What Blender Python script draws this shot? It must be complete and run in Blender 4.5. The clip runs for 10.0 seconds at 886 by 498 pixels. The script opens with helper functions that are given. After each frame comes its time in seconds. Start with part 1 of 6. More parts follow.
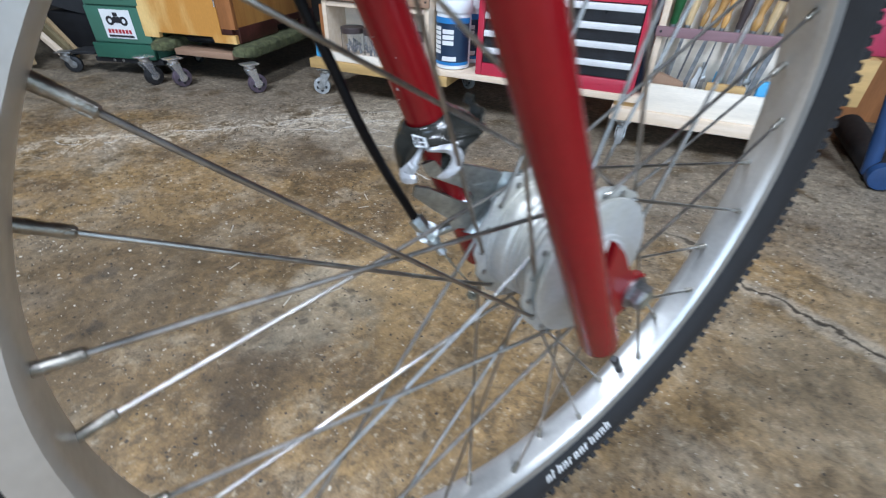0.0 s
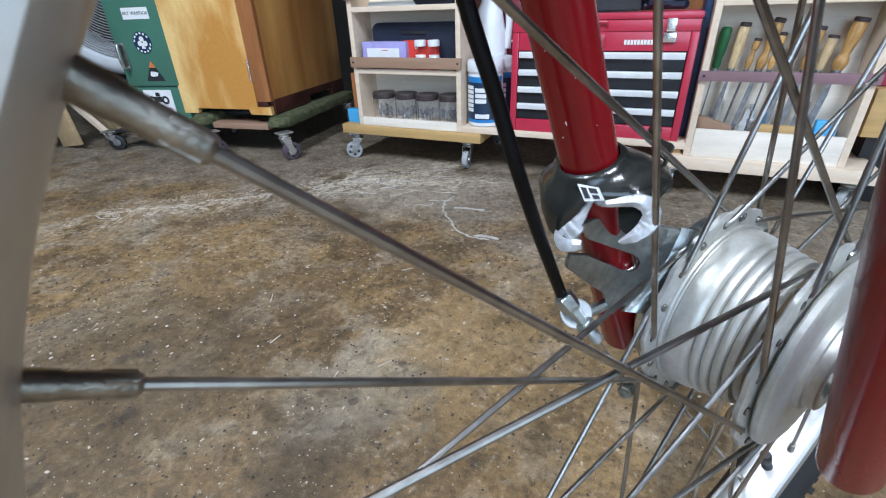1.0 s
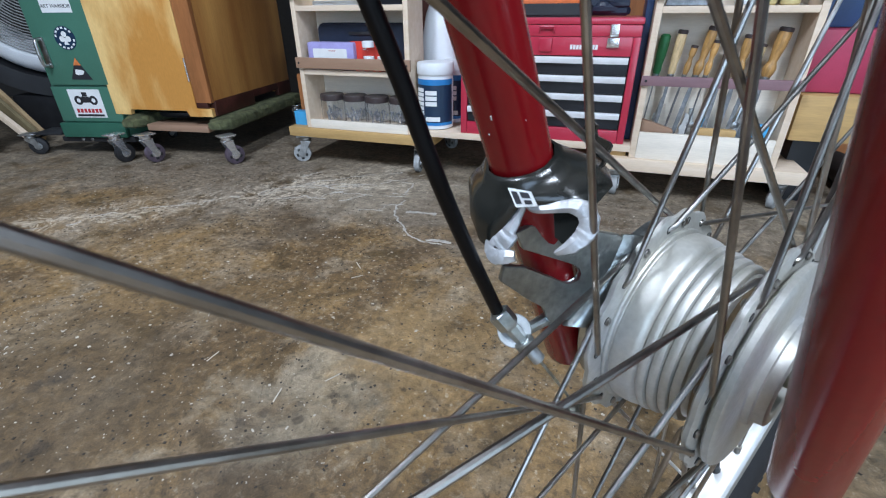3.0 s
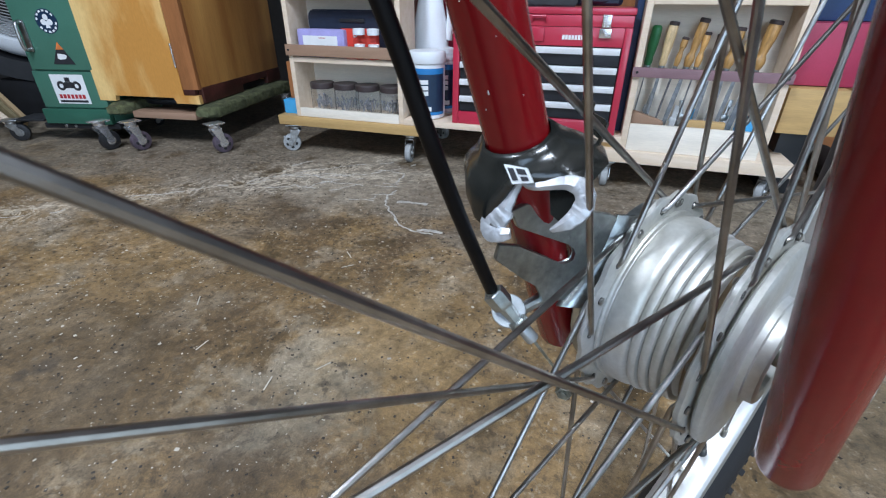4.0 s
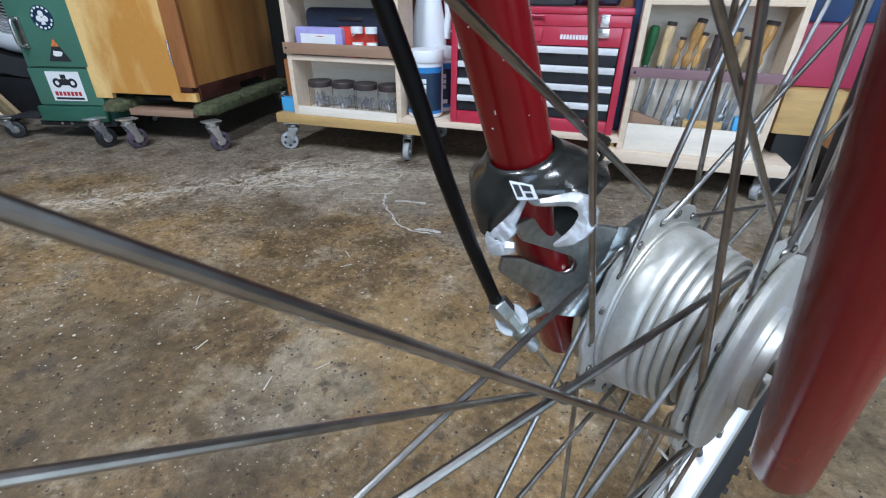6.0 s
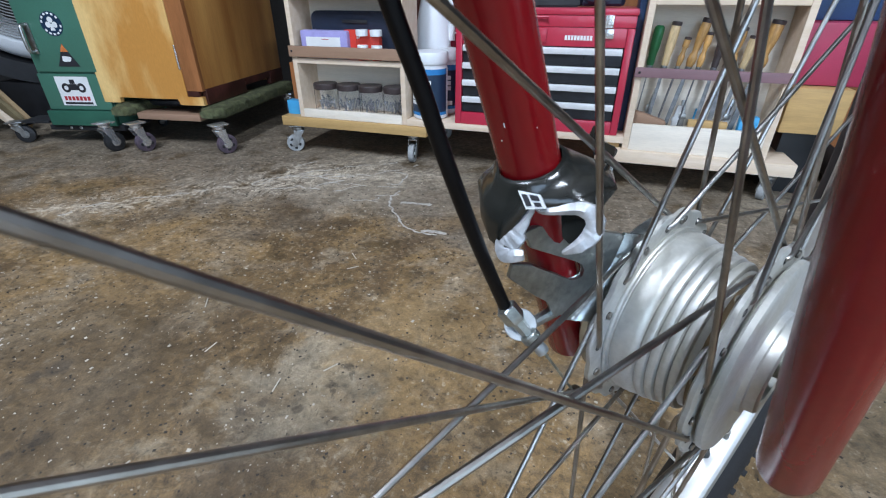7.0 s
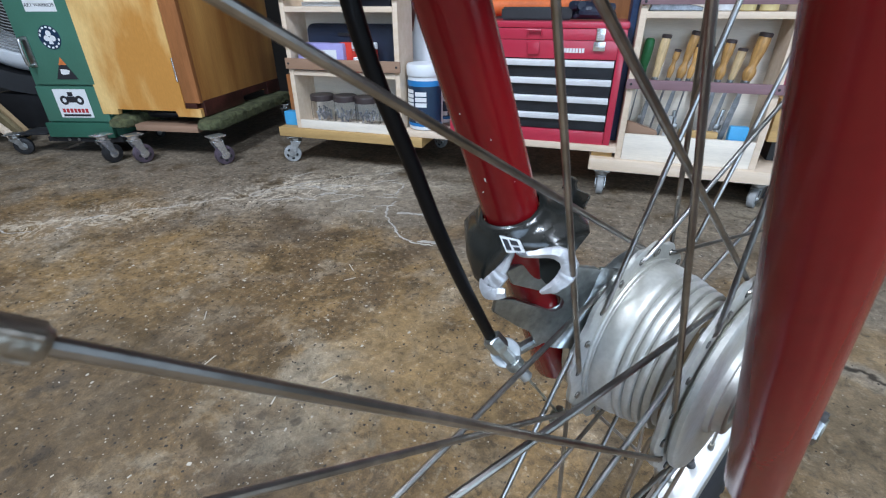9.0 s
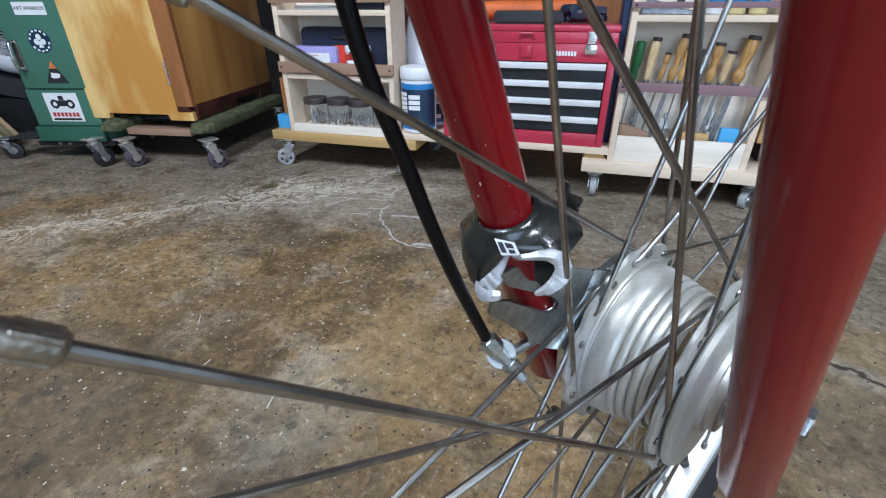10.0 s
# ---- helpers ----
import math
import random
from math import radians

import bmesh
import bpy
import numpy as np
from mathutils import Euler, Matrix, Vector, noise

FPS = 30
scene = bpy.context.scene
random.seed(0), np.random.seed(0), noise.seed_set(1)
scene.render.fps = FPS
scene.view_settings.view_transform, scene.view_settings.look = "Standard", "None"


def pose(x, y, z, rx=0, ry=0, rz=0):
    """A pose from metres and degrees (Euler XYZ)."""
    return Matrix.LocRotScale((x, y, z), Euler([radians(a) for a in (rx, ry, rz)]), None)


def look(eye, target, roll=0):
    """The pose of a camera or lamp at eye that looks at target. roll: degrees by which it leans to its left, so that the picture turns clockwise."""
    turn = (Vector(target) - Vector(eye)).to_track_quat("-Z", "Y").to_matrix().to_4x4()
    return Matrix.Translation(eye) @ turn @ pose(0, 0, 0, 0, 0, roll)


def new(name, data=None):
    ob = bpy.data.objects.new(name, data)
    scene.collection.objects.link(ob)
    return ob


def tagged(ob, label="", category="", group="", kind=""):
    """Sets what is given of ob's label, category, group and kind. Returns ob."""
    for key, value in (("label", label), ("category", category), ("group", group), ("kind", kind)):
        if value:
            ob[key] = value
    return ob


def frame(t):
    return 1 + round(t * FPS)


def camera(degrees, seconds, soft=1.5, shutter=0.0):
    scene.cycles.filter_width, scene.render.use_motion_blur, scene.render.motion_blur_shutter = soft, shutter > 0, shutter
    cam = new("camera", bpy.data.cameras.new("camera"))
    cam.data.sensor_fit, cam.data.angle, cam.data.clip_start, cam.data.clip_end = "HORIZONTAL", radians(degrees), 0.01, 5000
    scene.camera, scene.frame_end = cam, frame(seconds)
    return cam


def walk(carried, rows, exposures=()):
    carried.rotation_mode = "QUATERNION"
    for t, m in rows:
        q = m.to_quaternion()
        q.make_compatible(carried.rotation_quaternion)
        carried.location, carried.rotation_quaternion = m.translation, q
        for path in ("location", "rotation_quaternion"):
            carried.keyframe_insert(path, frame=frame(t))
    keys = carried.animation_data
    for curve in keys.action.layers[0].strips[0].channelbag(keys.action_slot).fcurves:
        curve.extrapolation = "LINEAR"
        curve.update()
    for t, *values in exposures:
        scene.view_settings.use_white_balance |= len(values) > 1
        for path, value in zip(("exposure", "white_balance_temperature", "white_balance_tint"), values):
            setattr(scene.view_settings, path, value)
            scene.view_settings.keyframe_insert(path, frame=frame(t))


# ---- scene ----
cam = camera(88.42, 10.0, soft=1.1, shutter=0.3)
PATH = [
    (0, (0.1221, 0.0989, 0.5569), (-0.4853, 1.6126, -0.6006), 1.84),
    (0.1, (0.0987, 0.1075, 0.5488), (-0.5240, 1.6212, -0.6006), 0.50),
    (0.2, (0.0824, 0.1129, 0.5451), (-0.5704, 1.6358, -0.5750), -0.69),
    (0.3, (0.0688, 0.1178, 0.5397), (-0.6109, 1.6431, -0.5610), -1.78),
    (0.4, (0.0574, 0.1221, 0.5267), (-0.6192, 1.6580, -0.5610), -1.92),
    (0.5, (0.0524, 0.1199, 0.5191), (-0.6585, 1.6565, -0.5454), -2.12),
    (0.7, (0.0465, 0.1228, 0.5252), (-0.6815, 1.7011, -0.4642), -1.90),
    (1, (0.0422, 0.1349, 0.5295), (-0.7041, 1.7296, -0.4192), -2.14),
    (1.5, (0.0437, 0.1477, 0.5270), (-0.6803, 1.7612, -0.4070), -2.01),
    (2, (0.0492, 0.1592, 0.5210), (-0.5767, 1.8153, -0.4094), -1.05),
    (2.5, (0.0479, 0.1625, 0.5226), (-0.5468, 1.8303, -0.4072), -0.83),
    (4, (0.0453, 0.1593, 0.5162), (-0.4857, 1.8259, -0.4537), 0.34),
    (4.5, (0.0453, 0.1594, 0.5226), (-0.4772, 1.8252, -0.4532), 0.50),
    (5, (0.0462, 0.1583, 0.5264), (-0.4743, 1.8228, -0.4525), 0.56),
    (5.5, (0.0449, 0.1561, 0.5259), (-0.4738, 1.8199, -0.4553), 0.52),
    (6, (0.0423, 0.1574, 0.5233), (-0.4734, 1.8221, -0.4580), 0.64),
    (7.5, (0.0410, 0.1523, 0.5348), (-0.5062, 1.8081, -0.4445), -0.24),
    (8, (0.0471, 0.1515, 0.5412), (-0.5038, 1.8088, -0.4334), -0.17),
    (8.5, (0.0451, 0.1513, 0.5382), (-0.4988, 1.8118, -0.4350), -0.22),
    (9, (0.0465, 0.1492, 0.5472), (-0.4821, 1.8213, -0.4143), -0.24),
    (9.5, (0.0439, 0.1475, 0.5504), (-0.4685, 1.8278, -0.4057), -0.06),
    (10, (0.0464, 0.1469, 0.5488), (-0.4592, 1.8309, -0.4042), -0.23),
]
# the film is a little brighter at first
EXPOSURE = [(0.0, 0.24), (0.5, 0.20), (1.5, 0.12), (2.5, 0.02), (4.0, 0.0), (10.0, 0.02)]
walk(cam, [(t, look(eye, target, roll)) for t, eye, target, roll in PATH], EXPOSURE)
cam.data.dof.use_dof = True
cam.data.dof.focus_distance, cam.data.dof.aperture_fstop = 0.50, 40.0

# ---- light ----
world = bpy.data.worlds.new("daylight")
scene.world = world
world.use_nodes = True
wn = world.node_tree.nodes
sky = wn.new("ShaderNodeTexSky")
sky.sky_type = "NISHITA"
sky.sun_disc = False
sky.sun_elevation, sky.sun_rotation = radians(50), radians(200)
wn["Background"].inputs[1].default_value = 0.12
world.node_tree.links.new(sky.outputs[0], wn["Background"].inputs[0])
scene.view_settings.exposure = 0.0


def area(name, m, sx, sy, power, colour):
    d = bpy.data.lights.new(name, "AREA")
    d.shape, d.size, d.size_y, d.energy, d.color = "RECTANGLE", sx, sy, power, colour
    ob = new(name, d)
    ob.matrix_world = m
    return ob


# daylight from the open garage door behind the camera, plus added lamps
# added side fill from the east, in a made-up opening
area("daylight_fill", look((3.8, -0.9, 1.15), (-0.4, 1.0, 0.5)), 2.6, 2.1, 30, (0.64, 0.86, 1.09))
area("daylight_fill", look((0.95, -2.95, 1.15), (-0.4, 1.2, 0.45)), 2.2, 2.0, 54, (0.58, 0.82, 1.15))
# two overhead lamps added for light from above, without any tube fixtures
area("added_overhead_light", look((-0.9, -0.5, 2.50), (-0.9, -0.5, 0.0)), 0.16, 1.2, 92, (0.81, 0.93, 1.12))
area("added_overhead_light", look((0.9, -0.5, 2.50), (0.9, -0.5, 0.0)), 0.16, 1.2, 78, (0.81, 0.93, 1.12))


# ---- materials ----
def mat(name, base, rough=0.6, metal=0.0, var=0.25, scale=30.0, bump=0.15, fine=220.0, second=None, wear=0.5, coat=0.0, stretch=(1, 1, 1), spread=0.12, random_tint=0.0):
    """Two scales of variation in colour, a rougher/smoother drift and a fine relief."""
    m = bpy.data.materials.new(name)
    m.use_nodes = True
    nt = m.node_tree
    N, L = nt.nodes, nt.links
    bsdf = N["Principled BSDF"]
    tc = N.new("ShaderNodeTexCoord")
    mp = N.new("ShaderNodeMapping")
    mp.inputs["Scale"].default_value = stretch
    L.new(tc.outputs["Object"], mp.inputs["Vector"])
    big = N.new("ShaderNodeTexNoise")
    big.inputs["Scale"].default_value = scale
    big.inputs["Detail"].default_value = 5
    small = N.new("ShaderNodeTexNoise")
    small.inputs["Scale"].default_value = fine
    small.inputs["Detail"].default_value = 4
    L.new(mp.outputs[0], big.inputs["Vector"])
    L.new(mp.outputs[0], small.inputs["Vector"])
    ramp = N.new("ShaderNodeMapRange")
    ramp.inputs["From Min"].default_value, ramp.inputs["From Max"].default_value = 0.5 - spread * wear * 2, 0.5 + spread * (2 - wear * 2) + 0.06
    L.new(big.outputs["Fac"], ramp.inputs["Value"])
    mix = N.new("ShaderNodeMix")
    mix.data_type = "RGBA"
    b = Vector(base[:3])
    dark = second if second else tuple(b * (1 - var))
    mix.inputs["A"].default_value = (*dark[:3], 1)
    mix.inputs["B"].default_value = (*b, 1)
    L.new(ramp.outputs[0], mix.inputs["Factor"])
    grain = N.new("ShaderNodeMapRange")
    grain.inputs["From Min"].default_value, grain.inputs["From Max"].default_value = 0.3, 0.7
    grain.inputs["To Min"].default_value, grain.inputs["To Max"].default_value = 1 - var * 0.45, 1 + var * 0.25
    L.new(small.outputs["Fac"], grain.inputs["Value"])
    mul = N.new("ShaderNodeVectorMath")
    mul.operation = "SCALE"
    L.new(mix.outputs["Result"], mul.inputs[0])
    L.new(grain.outputs[0], mul.inputs["Scale"])
    out = mul.outputs[0]
    if random_tint:
        info = N.new("ShaderNodeObjectInfo")
        rr = N.new("ShaderNodeMapRange")
        rr.inputs["To Min"].default_value, rr.inputs["To Max"].default_value = 1 - random_tint, 1 + random_tint
        L.new(info.outputs["Random"], rr.inputs["Value"])
        mul2 = N.new("ShaderNodeVectorMath")
        mul2.operation = "SCALE"
        L.new(out, mul2.inputs[0])
        L.new(rr.outputs[0], mul2.inputs["Scale"])
        out = mul2.outputs[0]
    L.new(out, bsdf.inputs["Base Color"])
    rg = N.new("ShaderNodeMapRange")
    rg.inputs["To Min"].default_value, rg.inputs["To Max"].default_value = max(0.04, rough * 0.8), min(1.0, rough * 1.2)
    L.new(big.outputs["Fac"], rg.inputs["Value"])
    L.new(rg.outputs[0], bsdf.inputs["Roughness"])
    bsdf.inputs["Metallic"].default_value = metal
    bsdf.inputs["Coat Weight"].default_value = coat
    bsdf.inputs["Coat Roughness"].default_value = 0.12
    if bump:
        bp = N.new("ShaderNodeBump")
        bp.inputs["Strength"].default_value = bump
        bp.inputs["Distance"].default_value = 0.002
        L.new(small.outputs["Fac"], bp.inputs["Height"])
        L.new(bp.outputs[0], bsdf.inputs["Normal"])
    return m


def glassy(name, tint, rough=0.05, trans=1.0):
    m = bpy.data.materials.new(name)
    m.use_nodes = True
    b = m.node_tree.nodes["Principled BSDF"]
    b.inputs["Base Color"].default_value = (*tint, 1)
    b.inputs["Roughness"].default_value = rough
    b.inputs["Transmission Weight"].default_value = trans
    b.inputs["IOR"].default_value = 1.06
    return m


red_paint = mat("red_paint", (0.212, 0.006, 0.009), 0.22, var=0.14, scale=14, bump=0.03, coat=0.0)
red_paint.node_tree.nodes["Principled BSDF"].inputs["Specular IOR Level"].default_value = 0.4
steel_spoke = mat("spoke_steel", (0.43, 0.41, 0.385), 0.33, 1.0, var=0.35, scale=60, bump=0.05, stretch=(1, 1, 1))
nipple_brass = mat("nickel_nipple", (0.42, 0.39, 0.34), 0.42, 1.0, var=0.4, scale=150, bump=0.2, fine=500)
rim_alloy = mat("rim_alloy", (0.60, 0.595, 0.575), 0.40, 0.78, var=0.12, scale=22, bump=0.05)
hub_alloy = mat("hub_alloy", (0.545, 0.555, 0.56), 0.46, 0.50, var=0.20, second=(0.50, 0.49, 0.44), scale=32, bump=0.08, fine=400)
hub_grease = mat("greasy_alloy", (0.36, 0.25, 0.14), 0.35, 0.7, var=0.5, scale=60, bump=0.2)
zinc = mat("zinc_plate", (0.54, 0.58, 0.57), 0.32, 0.9, var=0.45, scale=50, bump=0.12, fine=350)
bright_zinc = mat("bright_zinc", (0.52, 0.55, 0.56), 0.45, 0.80, var=0.2, scale=70, bump=0.06)
raw_cut = mat("raw_cut_aluminium", (0.68, 0.69, 0.71), 0.5, 0.6, var=0.3, scale=120, bump=0.25, fine=260)
black_cast = mat("black_casting", (0.009, 0.010, 0.009), 0.24, var=0.3, scale=60, bump=0.12, coat=0.25, second=(0.022, 0.022, 0.019))
black_hose = mat("black_cable_housing", (0.003, 0.003, 0.004), 0.42, var=0.3, scale=60, bump=0.05)
black_hose.node_tree.nodes["Principled BSDF"].inputs["Specular IOR Level"].default_value = 0.2
rubber = mat("black_rubber", (0.013, 0.013, 0.015), 0.7, var=0.3, scale=40, bump=0.2)
white_ink = mat("white_lettering", (0.7, 0.7, 0.69), 0.6, var=0.1, scale=80, bump=0.02)
worn_nut = mat("worn_nut_plating", (0.42, 0.42, 0.42), 0.38, 0.9, var=0.5, scale=160, bump=0.2)
axle_steel = mat("greasy_axle", (0.50, 0.51, 0.43), 0.4, 0.7, var=0.6, scale=140, bump=0.4)

pine = mat("pine_wood", (0.73, 0.60, 0.48), 0.6, var=0.14, scale=9, bump=0.1, fine=90, stretch=(0.6, 6, 6), second=(0.67, 0.53, 0.39))
pine_pale = mat("pale_plywood", (0.80, 0.725, 0.62), 0.6, var=0.14, scale=7, bump=0.08, fine=90, stretch=(0.6, 6, 6))
ply_yellow = mat("dolly_board", (0.52, 0.33, 0.13), 0.6, var=0.2, scale=8, bump=0.12, fine=80, stretch=(0.6, 6, 6))
oak_panel = mat("varnished_panel", (0.80, 0.54, 0.22), 0.34, var=0.16, scale=2.6, bump=0.04, fine=70, stretch=(2.4, 2.4, 0.9), coat=0.15, spread=0.05, second=(0.54, 0.25, 0.06))
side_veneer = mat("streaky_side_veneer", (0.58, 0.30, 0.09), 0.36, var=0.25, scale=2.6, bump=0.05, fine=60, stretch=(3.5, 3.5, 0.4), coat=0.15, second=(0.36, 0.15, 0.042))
walnut = mat("varnished_red_brown", (0.42, 0.165, 0.06), 0.38, var=0.3, scale=5, bump=0.06, fine=60, stretch=(5, 5, 0.5), coat=0.15)
dark_plinth = mat("worn_dark_plinth", (0.075, 0.022, 0.016), 0.45, var=0.5, scale=14, bump=0.15, fine=90)
slat_brown = mat("brown_slat", (0.33, 0.20, 0.13), 0.6, var=0.15, scale=12, bump=0.1, stretch=(0.6, 6, 6))
slat_mauve = mat("mauve_slat", (0.235, 0.135, 0.15), 0.6, var=0.15, scale=12, bump=0.1, stretch=(0.6, 6, 6))
green_paint = mat("green_enamel", (0.060, 0.172, 0.122), 0.38, var=0.12, scale=7, bump=0.03, coat=0.2)
green_dark = mat("green_enamel_edge", (0.03, 0.12, 0.08), 0.42, var=0.2, scale=10, bump=0.04)
carpet = mat("green_carpet", (0.125, 0.135, 0.062), 0.95, var=0.55, scale=45, bump=1.0, fine=420)
chrome = mat("chrome", (0.84, 0.84, 0.85), 0.22, 0.85, var=0.15, scale=30, bump=0.03)
galv = mat("galvanised", (0.55, 0.56, 0.56), 0.38, 1.0, var=0.3, scale=60, bump=0.1)
castor_grey = mat("grey_castor_wheel", (0.36, 0.37, 0.37), 0.55, var=0.25, scale=50, bump=0.12)
castor_purple = mat("purple_castor_wheel", (0.115, 0.085, 0.11), 0.45, var=0.4, scale=50, bump=0.12)
castor_black = mat("black_castor_wheel", (0.02, 0.02, 0.022), 0.5, var=0.3, scale=50, bump=0.12)
black_plastic = mat("black_plastic", (0.018, 0.019, 0.022), 0.5, var=0.3, scale=30, bump=0.1)
navy_case = mat("dark_blue_case", (0.016, 0.024, 0.045), 0.42, var=0.2, scale=40, bump=0.25, fine=300)
white_plastic = mat("white_plastic", (0.74, 0.77, 0.80), 0.42, var=0.06, scale=12, bump=0.03)
fan_white = mat("fan_white", (0.84, 0.87, 0.90), 0.45, var=0.1, scale=10, bump=0.03)
label_navy = mat("navy_label", (0.012, 0.035, 0.075), 0.4, var=0.15, scale=30, bump=0.02)
label_blue = mat("blue_label", (0.02, 0.20, 0.50), 0.4, var=0.1, scale=30, bump=0.02)
label_white = mat("white_label", (0.75, 0.76, 0.76), 0.55, var=0.06, scale=30, bump=0.02)
ink_black = mat("black_ink", (0.02, 0.02, 0.025), 0.6, var=0.1, scale=30, bump=0.0)
ink_red = mat("red_ink", (0.45, 0.03, 0.04), 0.6, var=0.1, scale=30, bump=0.0)
ink_orange = mat("orange_ink", (0.75, 0.22, 0.06), 0.6, var=0.3, scale=60, bump=0.0)
tool_red = mat("toolbox_red", (0.48, 0.028, 0.062), 0.30, var=0.1, scale=12, bump=0.03, coat=0.3)
drawer_dark = mat("drawer_dark", (0.030, 0.034, 0.042), 0.30, 0.3, var=0.3, scale=20, bump=0.03)
drawer_alu = mat("drawer_pull_aluminium", (0.86, 0.88, 0.90), 0.36, 0.25, var=0.1, scale=20, bump=0.02)
lilac = mat("lilac_plastic", (0.38, 0.35, 0.66), 0.4, var=0.15, scale=30, bump=0.03)
coral = mat("red_box_print", (0.70, 0.05, 0.03), 0.5, var=0.1, scale=30, bump=0.02)
jar_glass = glassy("jar_glass", (0.93, 0.94, 0.95), 0.02, 1.0)
jar_lid = mat("brown_jar_lid", (0.050, 0.036, 0.036), 0.45, var=0.2, scale=50, bump=0.1)
screws = mat("screws", (0.50, 0.50, 0.53), 0.35, 0.6, var=0.6, scale=90, bump=0.3)
handle_wood = mat("handle_boxwood", (0.60, 0.33, 0.11), 0.42, var=0.35, scale=40, bump=0.05, stretch=(4, 4, 0.8), coat=0.2, random_tint=0.22)
handle_pale = mat("handle_ash", (0.66, 0.48, 0.26), 0.5, var=0.3, scale=40, bump=0.05, stretch=(4, 4, 0.8), random_tint=0.15)
handle_green = mat("handle_green", (0.012, 0.11, 0.035), 0.3, var=0.2, scale=40, bump=0.05)
tool_steel = mat("tool_steel", (0.33, 0.34, 0.36), 0.36, 1.0, var=0.4, scale=50, bump=0.06)
orange_cloth = mat("orange_plastic", (0.72, 0.15, 0.03), 0.6, var=0.25, scale=20, bump=0.2)
blue_plastic = mat("blue_plastic", (0.018, 0.055, 0.15), 0.4, var=0.2, scale=20, bump=0.1)
light_blue = mat("light_blue_card", (0.06, 0.36, 0.66), 0.5, var=0.1, scale=20, bump=0.05)
maroon = mat("maroon_label", (0.22, 0.015, 0.035), 0.45, var=0.15, scale=20, bump=0.02)
magenta = mat("crimson_case", (0.40, 0.035, 0.085), 0.5, var=0.12, scale=12, bump=0.1)
cream_resin = mat("yellow_glue", (0.66, 0.55, 0.27), 0.4, var=0.1, scale=30, bump=0.03)
plank_wood = mat("raw_plank", (0.50, 0.35, 0.19), 0.7, var=0.3, scale=9, bump=0.2, fine=80, stretch=(1, 1, 1))
olive_plank = mat("weathered_plank", (0.24, 0.19, 0.10), 0.75, var=0.35, scale=11, bump=0.2, fine=80)
# wall and ceiling colours darkened to deepen shaded gaps and cut bounce light
wall_paint = mat("darkened_wall", (0.065, 0.06, 0.056), 0.85, var=0.25, scale=2.5, bump=0.1, fine=60)
ceil_paint = mat("ceiling_boards", (0.17, 0.16, 0.15), 0.85, var=0.2, scale=2.5, bump=0.1, fine=60)


